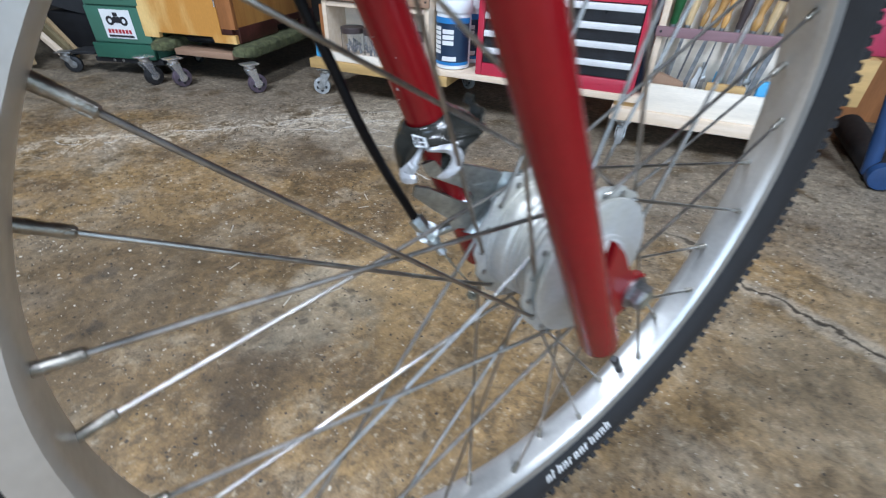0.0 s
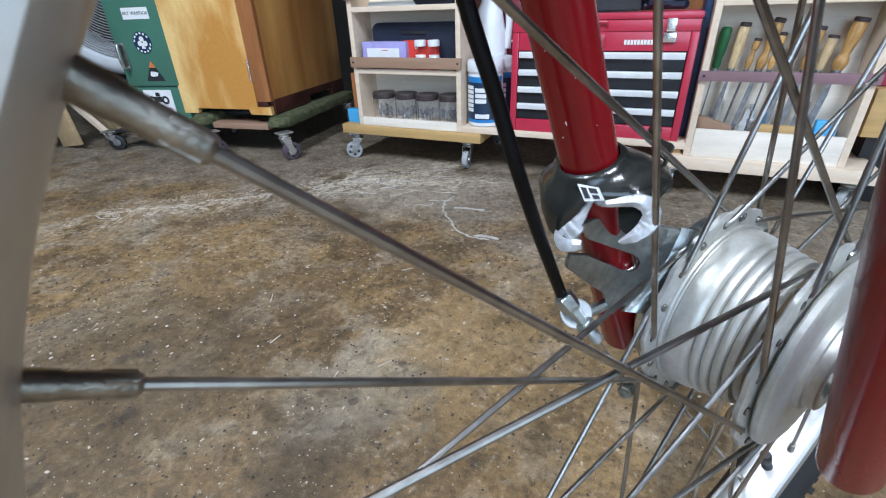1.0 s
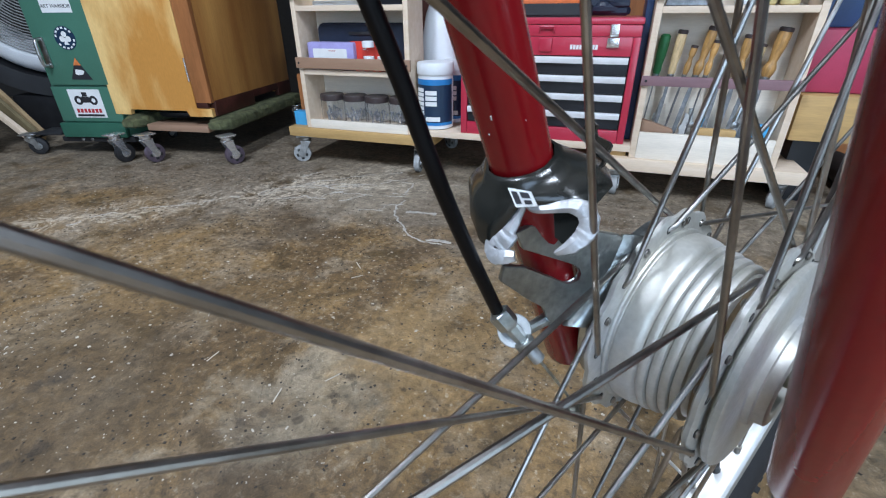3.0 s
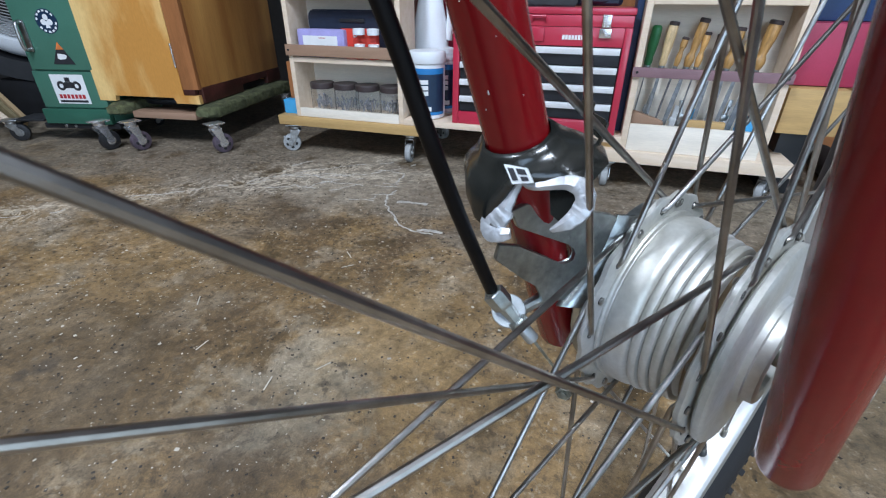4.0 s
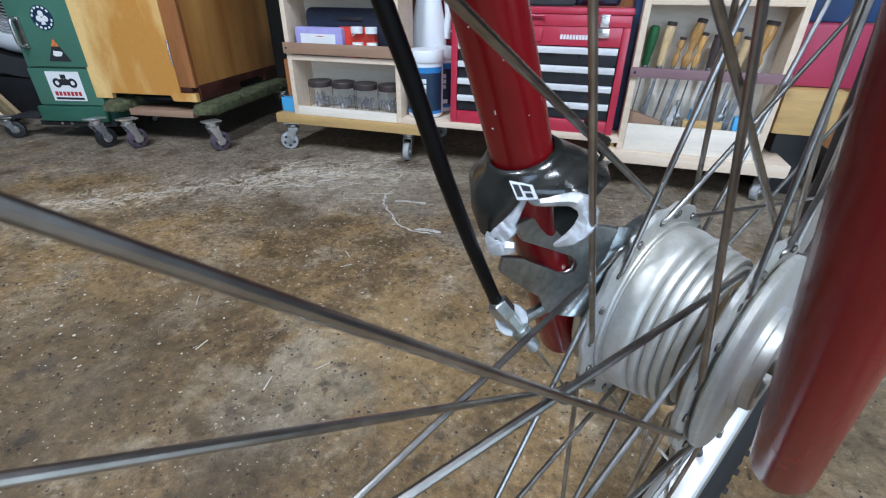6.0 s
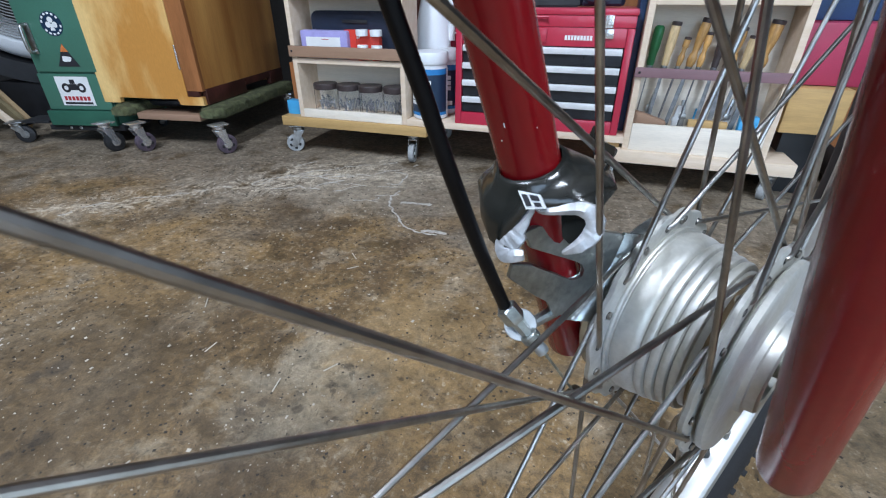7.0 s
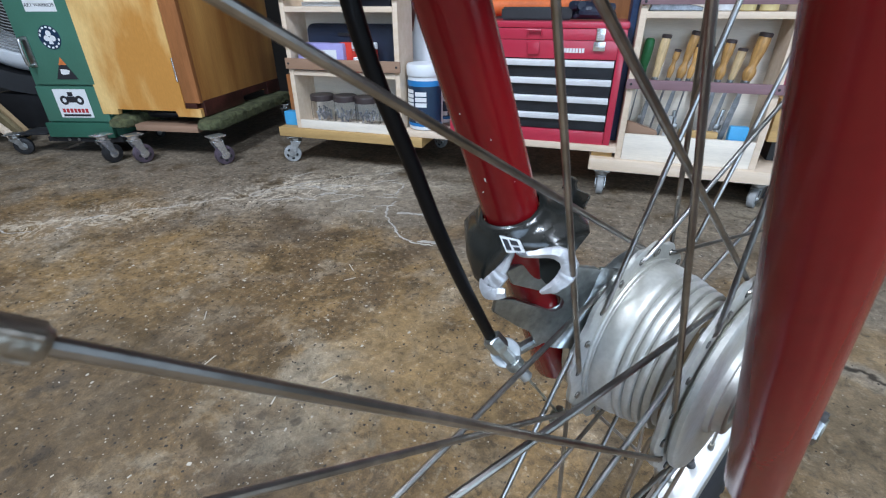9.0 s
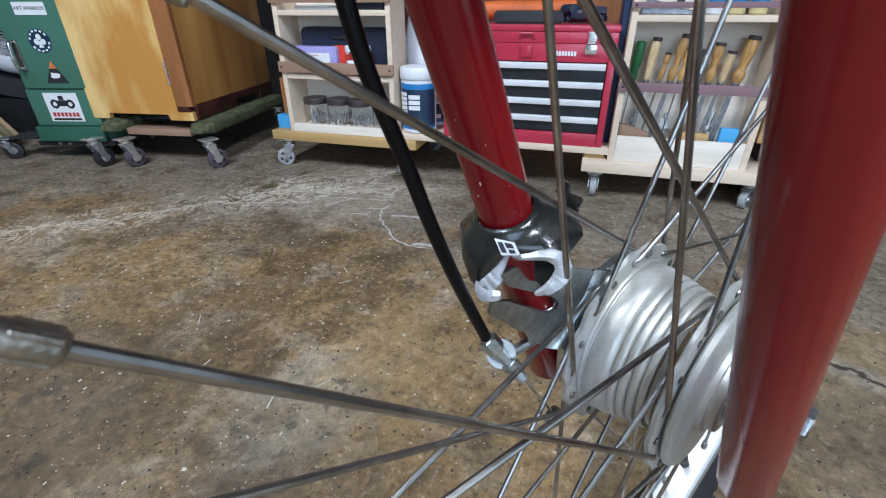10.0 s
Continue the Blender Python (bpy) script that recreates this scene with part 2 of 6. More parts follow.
def floor_material():
    m = bpy.data.materials.new("stained_concrete")
    m.use_nodes = True
    nt = m.node_tree
    N, L = nt.nodes, nt.links
    bsdf = N["Principled BSDF"]
    tc = N.new("ShaderNodeTexCoord")
    P = tc.outputs["Object"]

    def noise_tex(scale, detail=6, rough=0.55, dist=0.0):
        n = N.new("ShaderNodeTexNoise")
        n.inputs["Scale"].default_value, n.inputs["Detail"].default_value = scale, detail
        n.inputs["Roughness"].default_value, n.inputs["Distortion"].default_value = rough, dist
        L.new(P, n.inputs["Vector"])
        return n

    def span(sock, a, b, c=0.0, d=1.0):
        r = N.new("ShaderNodeMapRange")
        r.inputs["From Min"].default_value, r.inputs["From Max"].default_value = a, b
        r.inputs["To Min"].default_value, r.inputs["To Max"].default_value = c, d
        L.new(sock, r.inputs["Value"])
        return r.outputs[0]

    def op(kind, a, b):
        n = N.new("ShaderNodeMath")
        n.operation = kind
        for i, s in enumerate((a, b)):
            if isinstance(s, (int, float)):
                n.inputs[i].default_value = s
            elif s is not None:
                L.new(s, n.inputs[i])
        return n.outputs[0]

    def blend(fac, a, b):
        n = N.new("ShaderNodeMix")
        n.data_type = "RGBA"
        L.new(fac, n.inputs["Factor"])
        for key, s in (("A", a), ("B", b)):
            if isinstance(s, tuple):
                n.inputs[key].default_value = (*s, 1)
            else:
                L.new(s, n.inputs[key])
        return n.outputs["Result"]

    blotch = noise_tex(3.2, 7, 0.62, 0.4)
    patch = noise_tex(9.0, 8, 0.65, 0.3)
    grit = noise_tex(70, 6, 0.7)
    fine = noise_tex(380, 3, 0.6)
    sep = N.new("ShaderNodeSeparateXYZ")
    L.new(P, sep.inputs[0])
    # grey slab, brown oil soak in front, paler dusty slab behind
    soak = op("ADD", span(sep.outputs["Y"], 1.45, 0.9, -0.20, 0.14), blotch.outputs["Fac"])
    base = blend(span(soak, 0.44, 0.62), (0.188, 0.164, 0.138), (0.212, 0.143, 0.070))
    stain = noise_tex(2.1, 6, 0.6, 0.9)
    base = blend(op("MULTIPLY", span(stain.outputs["Fac"], 0.50, 0.38, 0, 0.75), span(sep.outputs["Y"], 1.4, 1.1)), base, (0.092, 0.060, 0.032))
    base = blend(span(stain.outputs["Fac"], 0.56, 0.70, 0, 0.7), base, (0.285, 0.262, 0.225))
    base = blend(span(patch.outputs["Fac"], 0.53, 0.68, 0, 0.65), base, (0.31, 0.268, 0.212))
    base = blend(span(patch.outputs["Fac"], 0.47, 0.34, 0, 0.9), base, (0.080, 0.056, 0.030))
    rust = noise_tex(6.0, 6, 0.7, 0.6)
    base = blend(op("MULTIPLY", span(rust.outputs["Fac"], 0.55, 0.70, 0, 0.6), span(sep.outputs["Y"], 1.35, 1.0)), base, (0.205, 0.137, 0.056))
    base = blend(span(grit.outputs["Fac"], 0.55, 0.70, 0, 0.6), base, (0.43, 0.40, 0.34))
    base = blend(span(grit.outputs["Fac"], 0.47, 0.33, 0, 0.85), base, (0.060, 0.048, 0.034))
    # oil drips
    vor = N.new("ShaderNodeTexVoronoi")
    vor.inputs["Scale"].default_value = 17
    wob = N.new("ShaderNodeVectorMath")
    wob.operation = "MULTIPLY_ADD"
    L.new(grit.outputs["Color"], wob.inputs[0])
    wob.inputs[1].default_value = (0.02, 0.02, 0.0)
    L.new(P, wob.inputs[2])
    L.new(wob.outputs[0], vor.inputs["Vector"])
    keep = N.new("ShaderNodeSeparateXYZ")
    L.new(vor.outputs["Color"], keep.inputs[0])
    size = span(keep.outputs[0], 0.55, 1.0, 0.0, 0.20)
    drip = span(op("SUBTRACT", size, vor.outputs["Distance"]), 0.0, 0.06)
    near = span(op("ADD", sep.outputs["Y"], span(blotch.outputs["Fac"], 0.3, 0.7, -0.25, 0.25)), 1.05, 0.85)
    drip = op("MULTIPLY", drip, near)
    base = blend(op("MULTIPLY", drip, 0.75), base, (0.045, 0.034, 0.024))
    # pits and flecks of a worn trowelled skin
    for size_, lo, depth, tone in ((62, 0.70, 0.6, (0.040, 0.030, 0.022)), (95, 0.86, 0.7, (0.48, 0.44, 0.37))):
        pit = N.new("ShaderNodeTexVoronoi")
        pit.inputs["Scale"].default_value = size_
        L.new(wob.outputs[0], pit.inputs["Vector"])
        pick = N.new("ShaderNodeSeparateXYZ")
        L.new(pit.outputs["Color"], pick.inputs[0])
        rim_ = span(pick.outputs[0], lo, 1.0, 0.0, 0.40)
        spot = span(op("SUBTRACT", rim_, pit.outputs["Distance"]), 0.0, 0.10)
        spot = op("MULTIPLY", spot, span(blotch.outputs["Fac"], 0.36, 0.60, 0.15, 1.0))
        base = blend(op("MULTIPLY", spot, depth), base, tone)
    # broad soaked and dusty areas
    wide = N.new("ShaderNodeVectorMath")
    wide.operation = "MULTIPLY_ADD"
    L.new(patch.outputs["Color"], wide.inputs[0])
    wide.inputs[1].default_value = (0.5, 0.5, 0.0)
    L.new(P, wide.inputs[2])
    for sx, sy, sr, amount, tone in AREAS:
        n = N.new("ShaderNodeVectorMath")
        n.operation = "DISTANCE"
        L.new(wide.outputs[0], n.inputs[0])
        n.inputs[1].default_value = (sx + 0.25, sy + 0.25, 0.0)
        base = blend(span(n.outputs["Value"], sr * 1.2, sr * 0.5, 0, amount), base, tone)
    # single drops and a smear of old oil
    drops = None
    for sx, sy, sr in OIL:
        n = N.new("ShaderNodeVectorMath")
        n.operation = "DISTANCE"
        L.new(wob.outputs[0], n.inputs[0])
        n.inputs[1].default_value = (sx + 0.01, sy + 0.01, 0.0)
        one = span(n.outputs["Value"], sr * 0.95, sr * 0.55)
        drops = one if drops is None else op("MAXIMUM", drops, one)
    base = blend(op("MULTIPLY", drops, 0.6), base, (0.040, 0.033, 0.027))
    # pale lime along wandering cracks
    warp = noise_tex(4.5, 5, 0.6)
    wx = op("ADD", sep.outputs["X"], span(warp.outputs["Fac"], 0.3, 0.7, -0.12, 0.12))
    wy = op("ADD", sep.outputs["Y"], span(patch.outputs["Fac"], 0.3, 0.7, -0.04, 0.04))
    vein = noise_tex(8, 6, 0.66, 1.6)
    ridge = op("ABSOLUTE", op("SUBTRACT", vein.outputs["Fac"], 0.5), None)

    def crack(base, a, c, lo, hi, width, strong):
        """Lime veins and dust about the line y = a x + c, from x = lo to hi."""
        off = op("MULTIPLY", op("ABSOLUTE", op("SUBTRACT", wy, op("ADD", op("MULTIPLY", wx, a), c)), None), 1.0 / math.hypot(1.0, a))
        inside = op("MULTIPLY", span(sep.outputs["X"], lo, lo + 0.12), span(sep.outputs["X"], hi, hi - 0.12))
        veins = op("MULTIPLY", span(ridge, 0.026, 0.0), span(off, width, width * 0.25))
        lime = op("MULTIPLY", op("MAXIMUM", op("MULTIPLY", veins, 0.8 * strong), op("MULTIPLY", span(off, 0.010, 0.0), 0.75 * strong)), inside)
        dust = op("MULTIPLY", op("MULTIPLY", span(off, width * 1.2, 0.0, 0, 0.6 * strong), inside), span(patch.outputs["Fac"], 0.40, 0.58))
        base = blend(dust, base, (0.35, 0.325, 0.295))
        return blend(lime, base, (0.66, 0.63, 0.575))

    base = crack(base, 0.93, 2.16, -1.55, -0.45, 0.14, 0.75)
    base = crack(base, 0.35, 1.66, -1.00, -0.30, 0.14, 0.75)
    # a long dark crack on the other side of the wheel
    line = op("ABSOLUTE", op("SUBTRACT", op("ADD", sep.outputs["Y"], span(warp.outputs["Fac"], 0.3, 0.7, -0.06, 0.06)), op("ADD", op("MULTIPLY", sep.outputs["X"], -0.84), 1.322)), None)
    inr = span(sep.outputs["X"], 0.20, 0.32)
    base = blend(op("MULTIPLY", span(line, 0.05, 0.015, 0, 0.5), inr), base, (0.36, 0.345, 0.32))
    base = blend(op("MULTIPLY", span(line, 0.010, 0.003), inr), base, (0.05, 0.042, 0.034))
    shade = N.new("ShaderNodeVectorMath")
    shade.operation = "SCALE"
    L.new(base, shade.inputs[0])
    mid = noise_tex(26, 7, 0.75, 0.4)
    L.new(op("MULTIPLY", span(fine.outputs["Fac"], 0.25, 0.75, 0.82, 1.18), span(mid.outputs["Fac"], 0.34, 0.66, 0.70, 1.30)), shade.inputs["Scale"])
    scuff = noise_tex(58, 9, 0.82, 0.9)
    rough_skin = N.new("ShaderNodeVectorMath")
    rough_skin.operation = "SCALE"
    L.new(shade.outputs[0], rough_skin.inputs[0])
    gouge = noise_tex(34, 8, 0.78, 1.4)
    L.new(op("MULTIPLY", span(scuff.outputs["Fac"], 0.36, 0.66, 0.72, 1.28), span(gouge.outputs["Fac"], 0.36, 0.47, 0.55, 1.0)), rough_skin.inputs["Scale"])
    grime = N.new("ShaderNodeVectorMath")
    grime.operation = "MULTIPLY"
    L.new(rough_skin.outputs[0], grime.inputs[0])
    grime.inputs[1].default_value = (0.98, 0.895, 0.765)
    L.new(grime.outputs[0], bsdf.inputs["Base Color"])
    L.new(span(patch.outputs["Fac"], 0.3, 0.7, 0.50, 0.82), bsdf.inputs["Roughness"])
    bp = N.new("ShaderNodeBump")
    bp.inputs["Strength"].default_value, bp.inputs["Distance"].default_value = 0.5, 0.003
    L.new(op("ADD", op("MULTIPLY", patch.outputs["Fac"], 1.5), grit.outputs["Fac"]), bp.inputs["Height"])
    L.new(bp.outputs[0], bsdf.inputs["Normal"])
    return m


AREAS = ((-0.70, 0.38, 0.36, 0.72, (0.080, 0.058, 0.036)), (-0.66, 1.07, 0.13, 0.6, (0.075, 0.055, 0.036)), (-0.33, 0.56, 0.12, 0.6, (0.31, 0.285, 0.24)), (-0.20, 0.70, 0.14, 0.45, (0.33, 0.235, 0.125)), (-0.62, 1.35, 0.20, 0.55, (0.32, 0.295, 0.26)),
         (-0.30, 0.44, 0.10, 0.5, (0.095, 0.070, 0.045)), (0.60, 0.72, 0.30, 0.4, (0.29, 0.255, 0.205)))
OIL = ((-0.329, 0.823, 0.008), (-0.296, 0.786, 0.011), (-0.274, 0.630, 0.010), (-0.278, 0.587, 0.010), (-0.271, 0.575, 0.007), (-0.358, 0.524, 0.009), (-0.377, 0.502, 0.010),
       (-0.302, 0.530, 0.011), (-0.608, 0.379, 0.016), (-0.622, 0.344, 0.012), (-0.100, 0.501, 0.010), (-0.183, 0.632, 0.006), (-0.083, 0.552, 0.009), (-0.718, 0.482, 0.024), (-0.735, 0.455, 0.018), (0.60, 0.80, 0.035))
floor_mat = floor_material()
lime_mat = mat("lime_crust", (0.52, 0.485, 0.43), 0.9, var=0.35, scale=60, bump=0.3, fine=400)
grit_mat = mat("oily_grit", (0.045, 0.035, 0.026), 0.7, var=0.3, scale=40, bump=0.1)
chip_mat = mat("pale_chips", (0.56, 0.50, 0.41), 0.8, var=0.3, scale=12, bump=0.1)


# ---- mesh helpers ----
def box(bm, x0, x1, y0, y1, z0, z1, bevel=0.0, m=None, seg=2):
    made = bmesh.ops.create_cube(bm, size=1.0)["verts"]
    bmesh.ops.transform(bm, matrix=Matrix.LocRotScale(((x0 + x1) / 2, (y0 + y1) / 2, (z0 + z1) / 2), None, (x1 - x0, y1 - y0, z1 - z0)), verts=made)
    if bevel:
        edges = list({e for v in made for e in v.link_edges})
        made = list({v for f in bmesh.ops.bevel(bm, geom=edges, offset=bevel, segments=seg, profile=0.6, affect="EDGES")["faces"] for v in f.verts} | {v for v in made if v.is_valid})
    if m is not None:
        bmesh.ops.transform(bm, matrix=m, verts=made)
    return made


def ring_loft(bm, rings, close_start=True, close_end=True):
    """Skin rings of equal count, each a list of points."""
    rows = [[bm.verts.new(p) for p in ring] for ring in rings]
    k = len(rows[0])
    for a, b in zip(rows, rows[1:]):
        for i in range(k):
            bm.faces.new((a[i], a[(i + 1) % k], b[(i + 1) % k], b[i]))
    if close_start:
        bm.faces.new(rows[0][::-1])
    if close_end:
        bm.faces.new(rows[-1])
    return rows


def lathe(bm, profile, m=None, seg=32, closed=False, caps=True):
    """Turn (radius, height) pairs about the local z axis."""
    m = m or Matrix()
    rows = []
    for r, h in profile:
        r = max(r, 1e-5)
        rows.append([m @ Vector((r * math.cos(2 * math.pi * i / seg), r * math.sin(2 * math.pi * i / seg), h)) for i in range(seg)])
    if closed:
        rows.append(rows[0])
        verts = [[bm.verts.new(p) for p in ring] for ring in rows[:-1]]
        verts.append(verts[0])
        for a, b in zip(verts, verts[1:]):
            for i in range(seg):
                bm.faces.new((a[i], a[(i + 1) % seg], b[(i + 1) % seg], b[i]))
        return
    ring_loft(bm, rows, caps, caps)


def frame_to(p, d):
    """A pose at p whose z axis points along d."""
    return Matrix.Translation(p) @ Vector(d).to_track_quat("Z", "Y").to_matrix().to_4x4()


def rod(bm, p0, p1, r0, r1=None, seg=12, caps=True):
    p0, p1 = Vector(p0), Vector(p1)
    lathe(bm, [(r0, 0), (r0 if r1 is None else r1, (p1 - p0).length)], frame_to(p0, p1 - p0), seg, caps=caps)


def tube(bm, pts, r, seg=10, caps=True):
    """A round tube along a line of points; r one radius or one a point."""
    pts = [Vector(p) for p in pts]
    rs = r if isinstance(r, (list, tuple)) else [r] * len(pts)
    rings = []
    up = None
    for i, p in enumerate(pts):
        d = (pts[min(i + 1, len(pts) - 1)] - pts[max(i - 1, 0)]).normalized()
        if up is None:
            up = d.orthogonal().normalized()
        up = (up - d * up.dot(d)).normalized()
        side = d.cross(up)
        rings.append([p + rs[i] * (math.cos(2 * math.pi * k / seg) * up + math.sin(2 * math.pi * k / seg) * side) for k in range(seg)])
    ring_loft(bm, rings, caps, caps)


def smooth_line(pts, n=6):
    """Catmull-Rom through the points."""
    pts = [Vector(p) for p in pts]
    out = []
    for i in range(len(pts) - 1):
        a, b, c, d = pts[max(i - 1, 0)], pts[i], pts[i + 1], pts[min(i + 2, len(pts) - 1)]
        for k in range(n):
            t = k / n
            out.append(0.5 * (2 * b + (c - a) * t + (2 * a - 5 * b + 4 * c - d) * t * t + (3 * b - a - 3 * c + d) * t ** 3))
    return out + [pts[-1]]


def plate(bm, outline, z0, z1, m=None):
    """A flat plate from an outline of (x, y) pairs, between two heights."""
    m = m or Matrix()
    low = [bm.verts.new(m @ Vector((x, y, z0))) for x, y in outline]
    high = [bm.verts.new(m @ Vector((x, y, z1))) for x, y in outline]
    k = len(outline)
    for i in range(k):
        bm.faces.new((low[i], low[(i + 1) % k], high[(i + 1) % k], high[i]))
    bm.faces.new(low[::-1])
    bm.faces.new(high)


def mesh_of(name, bm, material, smooth=35.0):
    bmesh.ops.recalc_face_normals(bm, faces=bm.faces)
    me = bpy.data.meshes.new(name)
    bm.to_mesh(me)
    bm.free()
    me.materials.append(material)
    if smooth:
        me.shade_smooth()
        me.set_sharp_from_angle(angle=radians(smooth))
    return me


def part(name, bm, material, parent, label="", smooth=35.0):
    """Links a bmesh as one mesh object under a thing or under a part."""
    ob = new(name, mesh_of(name, bm, material, smooth))
    ob.parent = parent
    return tagged(ob, label)


def piece(name, me, parent, m=None):
    ob = new(name, me)
    ob.parent = parent
    if m is not None:
        ob.matrix_basis = m
    return ob


def thing(name, m, label, category, group="", kind=""):
    ob = new(name)
    ob.empty_display_size = 0.05
    ob.matrix_basis = m
    return tagged(ob, label, category, group, kind)


def solid(name, bm, material, m, label, category="", group="", kind="", smooth=35.0):
    ob = new(name, mesh_of(name, bm, material, smooth))
    ob.matrix_basis = m
    return tagged(ob, label, category, group, kind)


B = bmesh.new


# ---- the shell of the garage ----
bm = B()
bmesh.ops.create_grid(bm, x_segments=2, y_segments=2, size=1.0, matrix=Matrix.Diagonal((4.0, 4.0, 1, 1)))
for v in bm.verts:
    v.co.y -= 0.6
solid("floor", bm, floor_mat, Matrix(), "stained bare concrete garage floor with cracks and sawdust", "floor", kind="structure", smooth=0)


def wall(name, x0, x1, y0, y1, z0, z1, material, label):
    bm = B()
    box(bm, x0, x1, y0, y1, z0, z1)
    solid(name, bm, material, Matrix(), label, "wall", kind="structure", smooth=0)


wall("wall_north", -4.0, 4.0, 2.6, 2.75, 0, 2.6, wall_paint, "grey back wall of the garage, darkened for shade")
wall("wall_west", -4.0, -3.85, -3.0, 2.6, 0, 2.6, wall_paint, "grey side wall of the garage, darkened for shade")
# the east opening is made up to hold the added side lamp
wall("wall_east_a", 3.85, 4.0, -3.0, -2.25, 0, 2.6, wall_paint, "wall beside an unseen daylight opening")
wall("wall_east_b", 3.85, 4.0, 0.45, 2.6, 0, 2.6, wall_paint, "wall beside an unseen daylight opening")
wall("wall_east_c", 3.85, 4.0, -2.25, 0.45, 2.25, 2.6, wall_paint, "header over an unseen daylight opening")
wall("wall_south_a", -4.0, -0.2, -3.15, -3.0, 0, 2.6, wall_paint, "wall beside an unseen daylight opening")
wall("wall_south_b", 2.1, 4.0, -3.15, -3.0, 0, 2.6, wall_paint, "wall beside an unseen daylight opening")
wall("wall_south_c", -0.2, 2.1, -3.15, -3.0, 2.25, 2.6, wall_paint, "header over an unseen daylight opening")
wall("ceiling", -4.0, 4.0, -3.15, 2.75, 2.6, 2.7, ceil_paint, "plain boarded garage ceiling")


# ---- the bicycle: front wheel, drum brake hub and fork ----
HUB = pose(0.10385, 0.35126, 0.39150, 0, 0, 57.3)
bike = thing("bicycle", HUB, "red bicycle front fork and silver spoked wheel with drum brake hub", "bicycle")
AX = pose(0, 0, 0, 90, 0, 0)  # local z of a turned part becomes -y
R_RIM, Y_FAR, Y_NEAR, R_HOLE = 0.2570, 0.0224, -0.0206, 0.0472
SEAT = Vector((-0.0012, 0.0018, -0.0010))  # the wheel sits a little askew in the dropouts

# rim: shallow box section with a slightly crowned inner face
bm = B()
sec = [(0.2580, 0.0), (0.2583, 0.007), (0.2592, 0.0125), (0.2615, 0.0152), (0.2680, 0.0158), (0.2750, 0.0160), (0.2765, 0.0150), (0.2755, 0.0138),
       (0.2700, 0.0135), (0.2665, 0.0110), (0.2655, 0.0)]
sec = sec + [(r, -y) for r, y in sec[-2:0:-1]]
lathe(bm, [(r - 0.0014, y) for r, y in sec], AX, seg=144, closed=True)
rim = part("rim", bm, rim_alloy, bike, "brushed silver aluminium rim")
rim.location = SEAT

bm = B()
tsec = [(0.2690, 0.0130), (0.2760, 0.0180), (0.2860, 0.0235), (0.2970, 0.0262), (0.3090, 0.0255), (0.3190, 0.0205), (0.3245, 0.0110), (0.3258, 0.0)]
tsec = tsec + [(r, -y) for r, y in tsec[-2::-1]]
lathe(bm, tsec, AX, seg=144, closed=True)
tyre = part("tyre", bm, rubber, bike, "black rubber tyre with knobbly tread edge")
tyre.location = SEAT

# side lugs of the tread, joined
bm = B()
for i in range(196):
    a = 2 * math.pi * i / 196
    for sgn in (-1, 1):
        for y, r, w in ((0.0205 + 0.002 * (i % 2), 0.3195, 0.0058), (0.008, 0.3262, 0.0056)):
            m = pose(0, 0, 0, 0, -math.degrees(a), 0) @ pose(r, sgn * y, 0, 0, 0, sgn * (38 if y > 0.015 else 0))
            box(bm, -0.004, 0.0014 + 0.0012 * random.random(), -0.0055, 0.0055, -w / 2, w / 2, 0, m)
part("tread", bm, rubber, tyre, "raised tread blocks")

# brand printed on the sidewall: plain pale strokes on an arc
bm = B()
random.seed(5)


def sidewall(r, a, lift=0.0):
    """A point of the near sidewall at radius r and angle a."""
    y = 0.0180 + (r - 0.2760) * 0.55 if r < 0.2860 else 0.0235 + (r - 0.2860) * 0.245
    return Vector((r * math.cos(a), -y - lift, r * math.sin(a)))


def stroke(bm, r0, r1, a0, a1, lift=0.0005):
    """A raised printed bar on the sidewall; angles in degrees."""
    rr = [r0, r1] if r1 <= 0.2860 or r0 >= 0.2860 else [r0, 0.2860, r1]
    low = [[bm.verts.new(sidewall(r, radians(a), lift)) for a in (a0, a1)] for r in rr]
    deep = [[bm.verts.new(sidewall(r, radians(a), -0.0003)) for a in (a0, a1)] for r in rr]
    for k in range(len(rr) - 1):
        bm.faces.new((low[k][0], low[k][1], low[k + 1][1], low[k + 1][0]))
        bm.faces.new((low[k][0], low[k + 1][0], deep[k + 1][0], deep[k][0]))
        bm.faces.new((low[k][1], deep[k][1], deep[k + 1][1], low[k + 1][1]))


for i in range(12):
    a = -84.2 + i * 1.55
    tall = i in (1, 2, 8, 11)
    r0 = 0.2785 if tall else 0.2808
    stroke(bm, r0, 0.2885, a, a + 0.38)
    if i not in (1, 4, 7):
        stroke(bm, 0.2808, 0.2885, a + 0.72, a + 1.08)
    stroke(bm, 0.2808, 0.2822, a + 0.38, a + 0.74)
part("sidewall_print", bm, white_ink, tyre, "white printed strokes")

# valve with black cap between two nipples
va = radians(-56.2)
bm = B()
d = Vector((math.cos(va), 0, math.sin(va)))
lathe(bm, [(0.0042, 0), (0.0042, 0.004), (0.0033, 0.006), (0.0033, 0.018), (0.0040, 0.0185), (0.0042, 0.020), (0.0042, 0.032), (0.0032, 0.0345)], frame_to(d * R_RIM, -d), 14)
part("valve", bm, black_plastic, rim, "black capped tyre valve")


